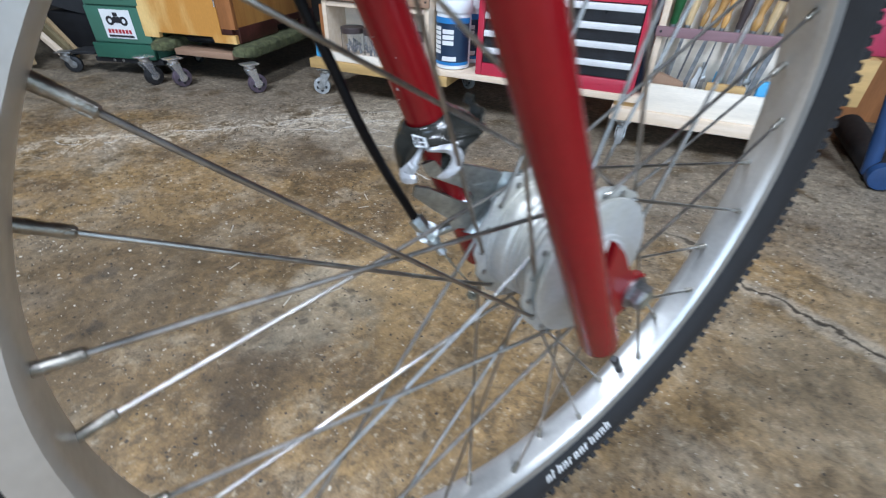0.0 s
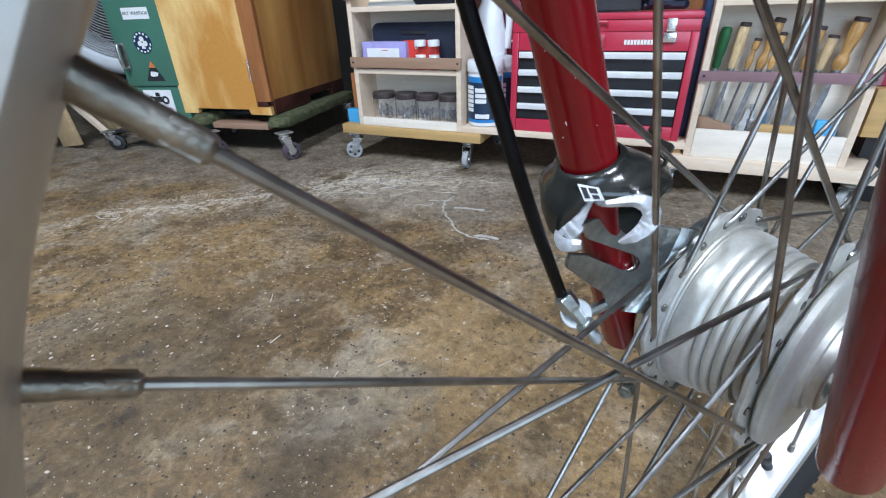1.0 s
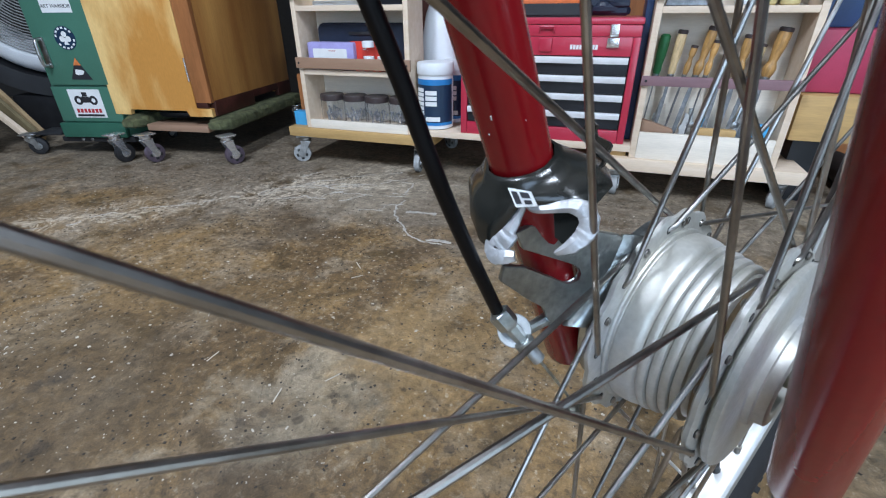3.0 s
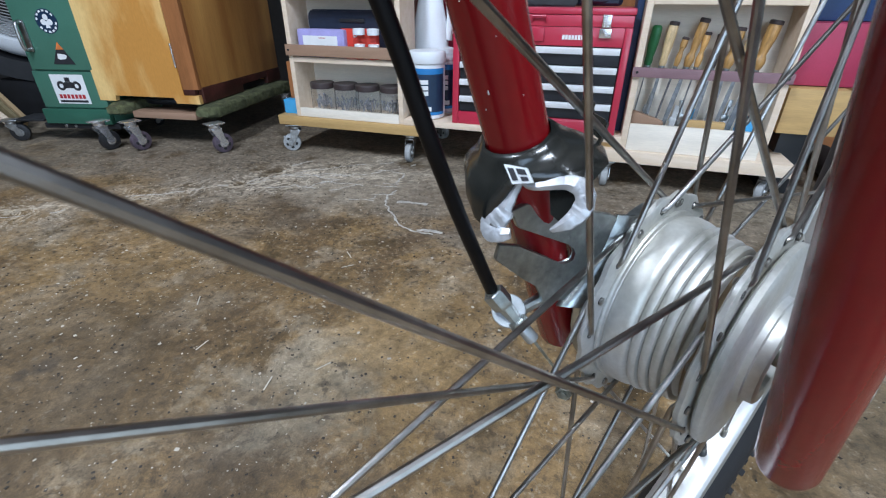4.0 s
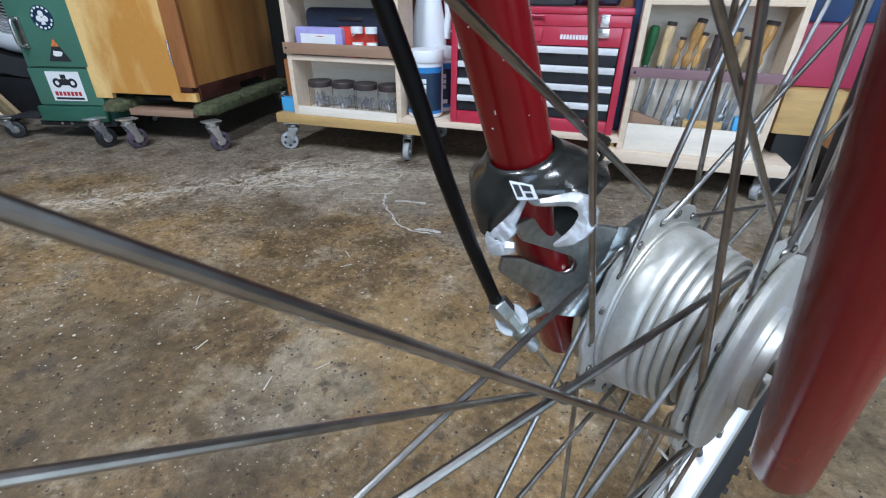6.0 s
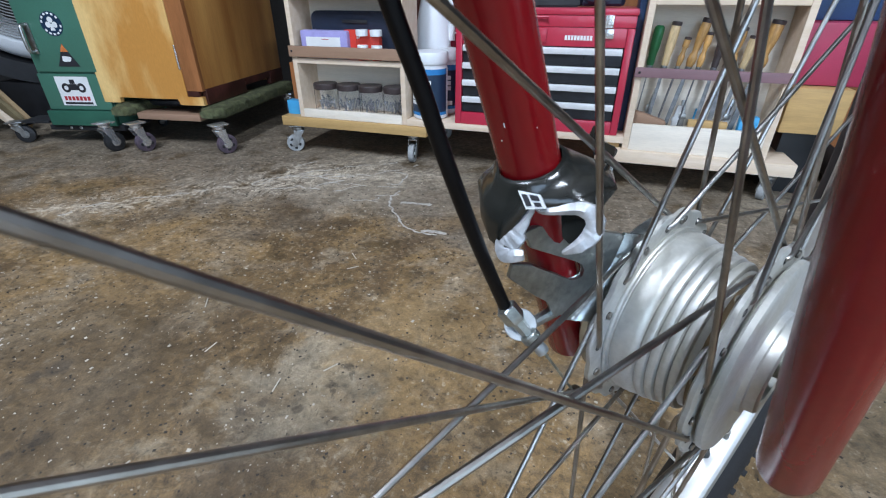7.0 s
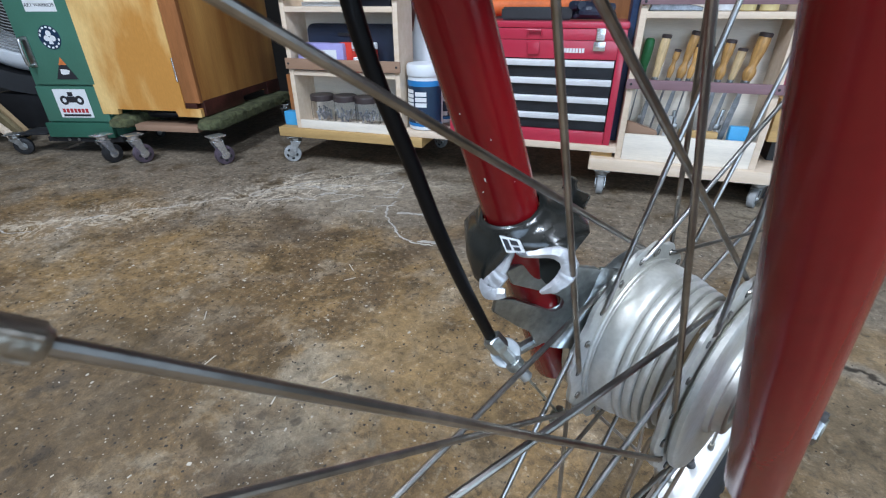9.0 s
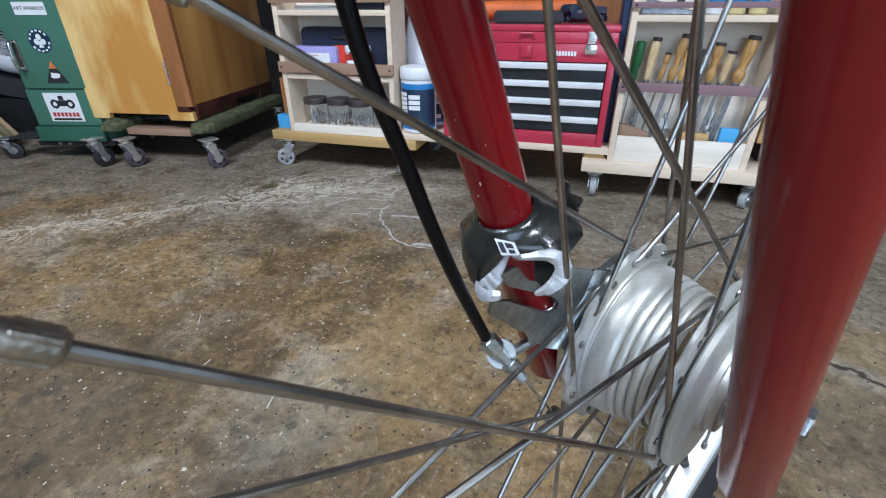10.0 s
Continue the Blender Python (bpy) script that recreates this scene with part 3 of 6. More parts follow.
# the lacing is a little uneven: (side, nominal angle): turn at the flange, turn at the rim
UNEVEN = {(1, 100): (0.6, 3.5), (1, 120): (0.2, 1.2), (1, 140): (4.9, 0.7), (1, 160): (1.3, 0.0), (1, 180): (0.7, 0.7), (1, 40): (0.3, 0.7), (1, 80): (0.9, 2.8), (1, 60): (0.5, 1.8),
          (-1, 110): (-1.8, 2.3), (-1, 130): (-0.7, 1.1), (-1, 150): (-0.9, -0.2), (-1, 170): (0.5, 0.0), (-1, 70): (-4.6, 6.0), (-1, 90): (-1.0, 3.0), (-1, 50): (0.0, 1.5)}


def spoke_points(hole, rimang, y_flange, y_out, outer):
    """From the head through the flange, round the elbow and out to the nipple."""
    h = Vector((R_HOLE * math.cos(hole), 0, R_HOLE * math.sin(hole)))
    sgn = 1 if y_flange > 0 else -1
    side = sgn if outer else -sgn
    lay = y_flange + side * 0.0026
    end = Vector(((R_RIM + 0.0005) * math.cos(rimang), y_out, (R_RIM + 0.0005) * math.sin(rimang)))
    start = Vector((h.x, y_flange - side * 0.0022, h.z))
    elbow = Vector((h.x, lay, h.z))
    d = (end - elbow).normalized()
    back = (start - elbow).normalized()
    pts = [start]
    for k in range(5):
        t = k / 4
        a, b, c = elbow + back * 0.0030, elbow, elbow + d * 0.0042
        pts.append((1 - t) ** 2 * a + 2 * t * (1 - t) * b + t * t * c)
    tip = end - d * 0.012
    pts += [elbow + d * 0.03, elbow + d * 0.1, tip]
    return pts, tip, end, d


def nipple_mesh():
    bm = B()
    lathe(bm, [(0.0018, 0), (0.0021, 0.0006), (0.00225, 0.0012), (0.00225, 0.0100), (0.0025, 0.0115), (0.0025, 0.016)], None, 14)
    box(bm, -0.0019, 0.0019, -0.0019, 0.0019, 0.0006, 0.0058, 0.0003, seg=1)
    return mesh_of("nipple", bm, nipple_brass)


nip = nipple_mesh()
for k in range(9):
    for y_f, first in ((Y_NEAR, 150), (Y_FAR, 160)):
        sgn = 1 if y_f > 0 else -1
        for lean, start in ((60, first), (-60, first + 20)):
            ang = start + 40 * k
            outer = (lean > 0) == (sgn < 0)
            dh, dr = UNEVEN.get((sgn, ang % 360), (0.0, 0.0))
            pts, tip, end, d = spoke_points(radians(ang + lean - 0.6 + dh), radians(ang - 1.2 + dr), y_f, 0.0009 + 0.0045 * 0.257 * math.sin(radians(ang)) + sgn * 0.0061, outer)
            bm = B()
            tube(bm, pts, 0.00120, 10)
            lathe(bm, [(0.0012, -0.0009), (0.0018, -0.0005), (0.0018, 0.0000), (0.0013, 0.0005)], frame_to(pts[0], pts[1] - pts[0]), 12)
            part("spoke", bm, steel_spoke, bike).location = SEAT
            piece("nipple", nip, rim, frame_to(end - d * 0.0155, d))

# hub shell: ribbed drum between two flanges
bm = B()
drum = [(0.0280, -0.0150), (0.0325, -0.0146), (0.0338, -0.0130), (0.0345, -0.0108)]
for k in range(4):
    c, r = -0.0086 + k * 0.0043, 0.0366 + k * 0.0011
    drum += [(r - 0.0008, c - 0.0021), (r + 0.0002, c - 0.0017), (r + 0.0008, c - 0.0006), (r + 0.0009, c + 0.0005), (r + 0.0004, c + 0.0015), (r - 0.0007, c + 0.0020)]
# wide smooth band and the shoulder under the far flange
drum += [(0.0402, 0.0070), (0.0411, 0.0078), (0.0418, 0.0098), (0.0422, 0.0125), (0.0424, 0.0150), (0.0422, 0.0172), (0.0414, 0.0180), (0.0416, 0.0184), (0.0432, 0.0187), (0.0436, 0.0196), (0.0430, 0.0208)]
lathe(bm, [(r, -h) for r, h in drum], AX, 120)
hub = part("hub_shell", bm, hub_alloy, bike, "ribbed cast aluminium drum brake hub shell")
hub.location = SEAT


def flange(y0, y1, r_out, r_in, name, turn, wave=0.014):
    """A solid flange with a scalloped rim; its eighteen holes are dark rings added below."""
    bm = B()
    prof = [(r_in, y0), (r_out - 0.0012, y0), (r_out, y0 + 0.0008 * (1 if y1 > y0 else -1)), (r_out, y1 - 0.0008 * (1 if y1 > y0 else -1)), (r_out - 0.0012, y1), (r_in, y1)]
    n = 144
    rings = []
    for r, h in prof:
        ring = []
        for i in range(n):
            a = 2 * math.pi * i / n
            rr = r * (1 + wave * math.cos(18 * (a - radians(turn)))) if r > 0.03 else r
            ring.append(Vector((rr * math.cos(a), h, rr * math.sin(a))))
        rings.append(ring)
    ring_loft(bm, rings, True, True)
    return part(name, bm, hub_alloy, hub)


far_flange = flange(0.0206, 0.0242, 0.0512, 0.012, "flange", -0.6, 0.018)
near_flange = flange(-0.0189, -0.0223, 0.0508, 0.012, "flange", 9.4)
# spoke holes are not cut: dark rings on either side paint their shade
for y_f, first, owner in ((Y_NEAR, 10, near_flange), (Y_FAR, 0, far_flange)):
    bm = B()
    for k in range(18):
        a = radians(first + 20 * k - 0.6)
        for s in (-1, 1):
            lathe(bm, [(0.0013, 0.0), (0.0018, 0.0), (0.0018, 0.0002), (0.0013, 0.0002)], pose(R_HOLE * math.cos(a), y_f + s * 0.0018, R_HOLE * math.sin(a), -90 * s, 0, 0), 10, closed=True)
    tagged(part("hole_shade_ring", bm, black_plastic, owner, "dark rings imitating the shade in spoke holes"), "dark rings imitating the shade in spoke holes", kind="stuff")
# greasy gap between drum and near flange
bm = B()
lathe(bm, [(0.0280, 0.0130), (0.0350, 0.0138), (0.0372, 0.0160), (0.0400, 0.0186), (0.0280, 0.0187)], AX, 48)
part("hub_neck", bm, hub_grease, hub, "greasy stained neck of the hub")
# near side end cap: stepped boss with a bearing recess
bm = B()
lathe(bm, [(0.0120, 0.0200), (0.0400, 0.0206), (0.0404, 0.0238), (0.0452, 0.0242), (0.0458, 0.0250), (0.0457, 0.0272), (0.0440, 0.0284), (0.0250, 0.0286), (0.0244, 0.0290), (0.0240, 0.0312), (0.0222, 0.0316),
           (0.0219, 0.0322), (0.0215, 0.0352), (0.0206, 0.0358), (0.0168, 0.0358), (0.0158, 0.0352), (0.0152, 0.0262), (0.0120, 0.0258)], AX, 72, closed=True)
part("end_cap", bm, hub_alloy, hub, "machined silver end cap")
bm = B()
lathe(bm, [(0.0075, 0.0262), (0.0138, 0.0262), (0.0148, 0.0255), (0.0148, 0.0232), (0.0075, 0.0232)], AX, 40, closed=True)
part("bearing_cone", bm, black_plastic, hub, "dark bearing cone")
# axle with flats and nuts
bm = B()
rod(bm, (0, 0.068, 0), (0, -0.0625, 0), 0.0054, seg=20)
for k in range(16):
    lathe(bm, [(0.0054, 0), (0.0057, 0.0006), (0.0054, 0.0012)], pose(0, -0.036 - k * 0.0016, 0, 90, 0, 0), 14)
axle = part("axle", bm, axle_steel, bike, "greasy threaded steel axle")
bm = B()
lathe(bm, [(0.0075, 0.0), (0.0078, 0.001), (0.0078, 0.0065), (0.0072, 0.0075)], pose(0, -0.0543, 0, 90, 0, 0), 6)
lathe(bm, [(0.0100, 0.0), (0.0100, 0.0016)], pose(0, -0.0534, 0, 90, 0, 0), 24)
part("axle_nut", bm, worn_nut, axle, "worn plated axle nut and washer")

# fork legs: parallel round tubes, rounded shut at the lower end
def leg_at(z, y):
    return Vector((-0.032 - 0.47 * z, y, z))


def fork_leg(s0, lean, y, z_low, r_low, r_top, splay=0.0):
    """A tube whose axis is x = s0 + lean z, tapering to its rounded tip."""
    bm = B()
    a, b = Vector((s0 + lean * z_low, y + splay * z_low, z_low)), Vector((s0 + lean * 0.42, y + splay * 0.42, 0.42))
    n = (b - a).length
    lathe(bm, [(r_low * 0.45, 0.0), (r_low * 0.84, 0.0006), (r_low * 0.96, 0.0018), (r_low, 0.0042), (r_low + (r_top - r_low) * 0.4, 0.14), (r_top, 0.34), (r_top, n)], frame_to(a, b - a), 40)
    return part("fork_leg", bm, red_paint, bike, "glossy red painted fork leg with small chips")


def far_at(z):
    return Vector((-0.0373 - 0.426 * z, 0.0506 + 0.0085 * z, z))


near_leg = fork_leg(-0.0314, -0.4714, -0.0504, -0.0347, 0.0110, 0.0113, 0.0315)
far_leg = fork_leg(-0.0373, -0.426, 0.0506, -0.0275, 0.0115, 0.0108, 0.0085)
# chips in the paint down to pale primer
for h, turn, w, l in ((0.118, 8, 0.00013, 0.0004), (0.1035, -22, 0.00016, 0.0015), (0.098, -34, 0.0002, 0.0003), (0.100, 30, 0.00015, 0.0003), (0.128, -30, 0.0002, 0.0003)):
    bm = B()
    box(bm, -w, w, -0.0002, 0.0002, -l / 2, l / 2, 0.0001, seg=1)
    chip_ob = part("paint_chip", bm, label_white, far_leg)
    side = Vector((-0.76, -0.65, 0.0))
    side.rotate(Matrix.Rotation(radians(turn), 3, "Z"))
    up = (far_at(1.0) - far_at(0.0)).normalized()
    side = (side - up * side.dot(up)).normalized()
    x_ax = up.cross(-side).normalized()
    r = 0.0113
    rot = Matrix((x_ax, -side, up)).transposed().to_4x4()
    chip_ob.matrix_basis = Matrix.Translation(far_at(h) + side * (r + 0.0001)) @ rot
for leg, y, out in ((near_leg, -0.0510, [(-0.030, 0.044), (-0.020, 0.034), (-0.012, 0.020), (-0.004, 0.0125), (0.006, 0.0105), (0.0105, 0.004), (0.0105, -0.006), (0.004, -0.0105), (-0.006, -0.011), (-0.016, -0.017), (-0.026, -0.024), (-0.034, -0.004)]),
                    (far_leg, 0.0515, [(-0.040, 0.030), (-0.010, 0.024), (0.010, 0.014), (0.0145, 0.004), (0.0145, -0.008), (0.004, -0.016), (-0.018, -0.021), (-0.030, -0.010)])):
    bm = B()
    plate(bm, out, -0.0025, 0.0025, pose(0, y, 0, 90, 0, 0))
    bmesh.ops.bevel(bm, geom=bm.edges[:], offset=0.0006, segments=1, affect="EDGES")
    part("dropout", bm, red_paint, leg, "red dropout plate")

# crown and steerer above
bm = B()
c = leg_at(0.43, 0.0)
box(bm, c.x - 0.042, c.x + 0.038, -0.078, 0.078, c.z - 0.02, c.z + 0.022, 0.010)
crown = part("fork_crown", bm, red_paint, bike, "red fork crown")
bm = B()
top = leg_at(0.62, 0.0)
STEER = HUB @ leg_at(0.58, 0.0)
rod(bm, c, top, 0.0180, 0.0180, 28)
part("steerer", bm, red_paint, crown, "red steering column")

# black reaction-arm casting on the far leg, its front sawn open to bare metal
edge = [(-0.0890, 0.0475, 0.0530), (-0.0866, 0.0455, 0.0572), (-0.0834, 0.0430, 0.0632), (-0.0800, 0.0415, 0.0705), (-0.0787, 0.0380, 0.0692), (-0.0767, 0.0335, 0.0700),
        (-0.0738, 0.0285, 0.0718), (-0.0722, 0.0240, 0.0712), (-0.0690, 0.0222, 0.0715), (-0.0560, 0.0240, 0.0760), (-0.0430, 0.0340, 0.0760), (-0.0380, 0.0520, 0.0730),
        (-0.0420, 0.0700, 0.0690), (-0.0580, 0.0800, 0.0660), (-0.0760, 0.0740, 0.0660), (-0.0870, 0.0600, 0.0600), (-0.0895, 0.0530, 0.0550)]
edge = [Vector(p) for p in edge]
axis0 = far_at(0.0)
along = (far_at(0.1) - axis0).normalized()


def on_leg(p, h, r, grow=1.0):
    """The point at height h along the leg on a circle of radius r, on the side where p lies."""
    c = axis0 + along * h
    side = (p - axis0) - along * (p - axis0).dot(along)
    return c + side.normalized() * r


top_h = 0.0905
rings = []
for h, r, mix in ((top_h, 0.0122, 0.0), (top_h - 0.0005, 0.0138, 0.0), (top_h - 0.004, 0.0152, 0.08), (0, 0, 0.32), (0, 0, 0.62), (0, 0, 0.86), (0, 0, 1.0)):
    ring = []
    for p in edge:
        q = on_leg(p, top_h - 0.003, 0.0150)
        if mix == 0.0:
            ring.append(on_leg(p, h, r))
        else:
            c = q.lerp(p, mix)
            bulge = (c - axis0) - along * (c - axis0).dot(along)
            ring.append(c + bulge.normalized() * 0.0028 * math.sin(math.pi * mix))
    rings.append(ring)
inner = []
for mix in (1.0, 0.6, 0.25):
    ring = []
    for p in edge:
        c = on_leg(p, top_h - 0.003, 0.0132).lerp(p, mix)
        bulge = (c - axis0) - along * (c - axis0).dot(along)
        ring.append(c - bulge.normalized() * 0.0030)
    inner.append(ring)
bm = B()
ring_loft(bm, rings + inner, False, False)
bmesh.ops.subdivide_edges(bm, edges=bm.edges[:], cuts=1, use_grid_fill=True, smooth=0.6)
collar = part("reaction_collar", bm, black_cast, bike, "chipped black cast brake reaction collar", smooth=60)
# bare cut edge: an uneven band along the opening, curling round at its inner end
curl = [Vector(p) for p in ((-0.0851, 0.0396, 0.0524), (-0.0877, 0.0450, 0.0513), (-0.0875, 0.0469, 0.0540), (-0.0854, 0.0448, 0.0574), (-0.0838, 0.0435, 0.0603), (-0.0811, 0.0424, 0.0667),
                            (-0.0794, 0.0415, 0.0702), (-0.0787, 0.0382, 0.0685), (-0.0753, 0.0315, 0.0703), (-0.0728, 0.0262, 0.0714), (-0.0719, 0.0226, 0.0694), (-0.0728, 0.0216, 0.0655), (-0.0755, 0.0236, 0.0607), (-0.0786, 0.0276, 0.0565))]
rad = [0.0016, 0.0032, 0.0040, 0.0037, 0.0031, 0.0021, 0.0016, 0.0015, 0.0022, 0.0032, 0.0039, 0.0038, 0.0030, 0.0009]
STEP = 10
fine_r = []
line = [p.lerp(Vector((-0.19, -0.055, 0.135)), 0.014) for p in smooth_line(curl, STEP)]
for i in range(len(line)):
    k, f = divmod(i, STEP)
    fine_r.append(rad[k] + (rad[min(k + 1, len(rad) - 1)] - rad[k]) * f / STEP)
bm = B()
facing = Vector((-0.877, -0.361, 0.316))
rings = []
for i, p in enumerate(line):
    run = (line[min(i + 1, len(line) - 1)] - line[max(i - 1, 0)]).normalized()
    side = run.cross(facing).normalized()
    w0 = (1.1 if i < 4 * STEP else 0.65) * fine_r[i] * (1.0 + 0.12 * noise.noise(p * 420) + 0.06 * noise.noise(p * 1500))
    w1 = 1.10 * fine_r[i] * (1.0 + 0.14 * noise.noise(p * 460 + Vector((7, 3, 1))) + 0.07 * noise.noise(p * 1700))
    lift = facing * (0.0012 + 0.0003 * noise.noise(p * 300 + Vector((2, 9, 4))) + 0.0002 * noise.noise(p * 1300))
    q = p - facing * 0.0010
    rings.append([q + side * w0, q + side * w0 * 0.9 + lift, p + lift * 0.95, q - side * w1 * 0.9 + lift, q - side * w1])
ring_loft(bm, rings)
part("cut_edge", bm, raw_cut, collar, "bare silver saw-cut edge", smooth=40)
# inner web seen through the opening
bm = B()
web = [Vector(p) for p in ((-0.0725, 0.0215, 0.0712), (-0.0700, 0.0225, 0.0740), (-0.0712, 0.0300, 0.0735), (-0.0730, 0.0345, 0.0690), (-0.0765, 0.0300, 0.0610), (-0.0780, 0.0255, 0.0605), (-0.0745, 0.0215, 0.0665))]
low = [bm.verts.new(p) for p in web]
high = [bm.verts.new(p + Vector((0.010, 0.004, 0.0))) for p in web]
for i in range(len(web)):
    bm.faces.new((low[i], low[(i + 1) % len(web)], high[(i + 1) % len(web)], high[i]))
bm.faces.new(low[::-1])
bm.faces.new(high)
part("web", bm, black_cast, collar)
# flap of torn casting standing up beside the leg
bm = B()
flap = smooth_line([Vector((-0.0560, 0.0380, 0.0930)), Vector((-0.0530, 0.0350, 0.0890)), Vector((-0.0500, 0.0330, 0.0840)), Vector((-0.0480, 0.0325, 0.0790))], 4)
rings = []
for i, p in enumerate(flap):
    w = 0.0030 + 0.0012 * noise.noise(p * 300)
    q = p + Vector((0.0012, -0.0010, 0.0)) * math.sin(i)
    rings.append([q + Vector((-0.001, -0.001, w)), q + Vector((0.0012, -0.0006, w * 0.8)), q + Vector((0.0016, 0.0016, -w)), q + Vector((-0.0008, 0.0010, -w))])
ring_loft(bm, rings)
part("torn_flap", bm, black_cast, collar, smooth=30)
# pale scuffs where the casting was hit
for px, py, pz, w, l in ((-0.0868, 0.0490, 0.0600, 0.0003, 0.0014), (-0.0872, 0.0475, 0.0585, 0.0003, 0.0010), (-0.0860, 0.0515, 0.0680, 0.0003, 0.0004), (-0.0845, 0.0520, 0.0715, 0.0002, 0.0003), (-0.0800, 0.0560, 0.0830, 0.0004, 0.0006)):
    p = Vector((px, py, pz))
    side = (p - axis0) - along * (p - axis0).dot(along)
    bm = B()
    box(bm, -w, w, -l / 2, l / 2, -0.0012, 0.0006, 0.0002, seg=1)
    sc = part("scuff", bm, raw_cut, collar)
    sc.matrix_basis = frame_to(p, side)
# small printed sticker on the casting
out = Vector((-0.865, -0.259, 0.429))
bm = B()
quad = [Vector(p) for p in ((-0.0816, 0.0459, 0.0746), (-0.0786, 0.0385, 0.0746), (-0.0787, 0.0351, 0.0706), (-0.0818, 0.0414, 0.0690))]
vs = [bm.verts.new(p + out * 0.0040) for p in quad]
vb = [bm.verts.new(p + out * 0.0030) for p in quad]
bm.faces.new(vs)
for i in range(4):
    bm.faces.new((vs[i], vs[(i + 1) % 4], vb[(i + 1) % 4], vb[i]))
st = part("sticker", bm, label_white, collar, "small worn white sticker")
bm = B()
for a0, a1, b0, b1 in ((0.10, 0.38, 0.16, 0.84), (0.48, 0.88, 0.14, 0.50), (0.52, 0.86, 0.62, 0.88)):
    def at(u, v):
        return quad[0].lerp(quad[1], u).lerp(quad[3].lerp(quad[2], u), v) + out * 0.0043
    bm.faces.new([bm.verts.new(at(u, v)) for u, v in ((a0, b0), (a1, b0), (a1, b1), (a0, b1))])
part("print", bm, ink_black, st)

# zinc reaction plate of the brake, with a slot and a finger
bm = B()
lathe(bm, [(0.010, 0.0), (0.0405, 0.0), (0.0430, 0.002), (0.0430, 0.005), (0.0405, 0.008), (0.010, 0.008)], pose(0, 0.0375, 0, 90, 0, 0), 56)
brake = part("brake_plate", bm, zinc, bike, "grey zinc-plated brake plate")


def sheet(outline, thick=0.0013):
    """A plate in the slanting plane of the reaction arm, from (x, z) pairs."""
    bm = B()
    nrm = Vector((0.316, 0.949, 0.0))
    mid = [Vector((x, 0.0376 - 0.333 * (x + 0.05), z)) for x, z in outline]
    low = [bm.verts.new(p - nrm * thick) for p in mid]
    high = [bm.verts.new(p + nrm * thick) for p in mid]
    k = len(mid)
    for i in range(k):
        bm.faces.new((low[i], low[(i + 1) % k], high[(i + 1) % k], high[i]))
    bm.faces.new(low[::-1])
    bm.faces.new(high)
    bmesh.ops.bevel(bm, geom=[e for e in bm.edges if e.calc_length() < 0.03], offset=0.0004, segments=1, affect="EDGES")
    return bm


arm = part("reaction_arm", sheet([(-0.0814, 0.0439), (-0.0827, 0.0376), (-0.0714, 0.0270), (-0.0631, 0.0209), (-0.0600, 0.0120), (-0.0480, 0.0100), (-0.0390, 0.0150), (-0.0300, 0.0330), (-0.0280, 0.0440), (-0.0330, 0.0480),
                                  (-0.0491, 0.0530), (-0.0720, 0.0590), (-0.0780, 0.0570), (-0.0745, 0.0496), (-0.0522, 0.0384), (-0.0490, 0.0364), (-0.0475, 0.0332), (-0.0482, 0.0300), (-0.0514, 0.0288), (-0.0540, 0.0292), (-0.0728, 0.0416)]),
           zinc, brake, "slotted zinc reaction arm", smooth=30)
# bent flange of the arm, facing the daylight
bm = B()
inn = [Vector((x, 0.0376 - 0.333 * (x + 0.05) - 0.0012, z)) for x, z in ((-0.0530, 0.0080), (-0.0430, 0.0190), (-0.0350, 0.0330), (-0.0310, 0.0475))]
outr = [p + Vector((0.0140, -0.0064, -0.0034)) for p in inn]
rows = []
for k in range(5):
    t = k / 4
    rows.append([a.lerp(b, t) + Vector((-0.001, -0.003, 0.0015)) * math.sin(math.pi * t) for a, b in zip(inn, outr)])
vr = [[bm.verts.new(p) for p in row] for row in rows] + [[bm.verts.new(p + Vector((0.0008, 0.0016, -0.0004))) for p in row] for row in rows[::-1]]
vr.append(vr[0])
for a, b in zip(vr, vr[1:]):
    for i in range(3):
        bm.faces.new((a[i], a[i + 1], b[i + 1], b[i]))
part("bent_flange", bm, zinc, brake, "rolled bright flange of the brake arm", smooth=60)

# brake cable, ferrule, adjuster and inner wire
CAB = [(-0.1557, 0.0523, 0.3277), (-0.1456, 0.0519, 0.2145), (-0.1365, 0.0512, 0.1533), (-0.1215, 0.0487, 0.1099), (-0.1126, 0.0470, 0.0849), (-0.0987, 0.0481, 0.0553), (-0.0803, 0.0505, 0.0205)]
bm = B()
tube(bm, smooth_line(CAB, 8), 0.0026, 14)
cable = part("cable_housing", bm, black_hose, bike, "black brake cable housing")
ce, cd = Vector(CAB[-1]), Vector((0.43, -0.46, -0.78)).normalized()
bm = B()
lathe(bm, [(0.0029, 0.0006), (0.0040, 0.0), (0.0047, 0.0005), (0.0048, 0.0012), (0.0048, 0.0070), (0.0044, 0.0082), (0.0030, 0.0088), (0.0028, 0.0165)], frame_to(ce, cd), 6)
lathe(bm, [(0.0027, -0.0010), (0.0030, -0.0008), (0.0031, 0.0030), (0.0027, 0.0034)], frame_to(ce, cd), 18)
part("adjuster", bm, zinc, cable, "bright zinc cable adjuster")
bm = B()
WM = frame_to(ce + cd * 0.0115 + Vector((0.62, 0.50, -0.60)) * 0.0048, (-0.60, -0.45, 0.66))
lathe(bm, [(0.0020, 0.0), (0.0069, 0.0), (0.0072, 0.0005), (0.0072, 0.0014), (0.0069, 0.0019), (0.0020, 0.0019)], WM, 36, closed=True)
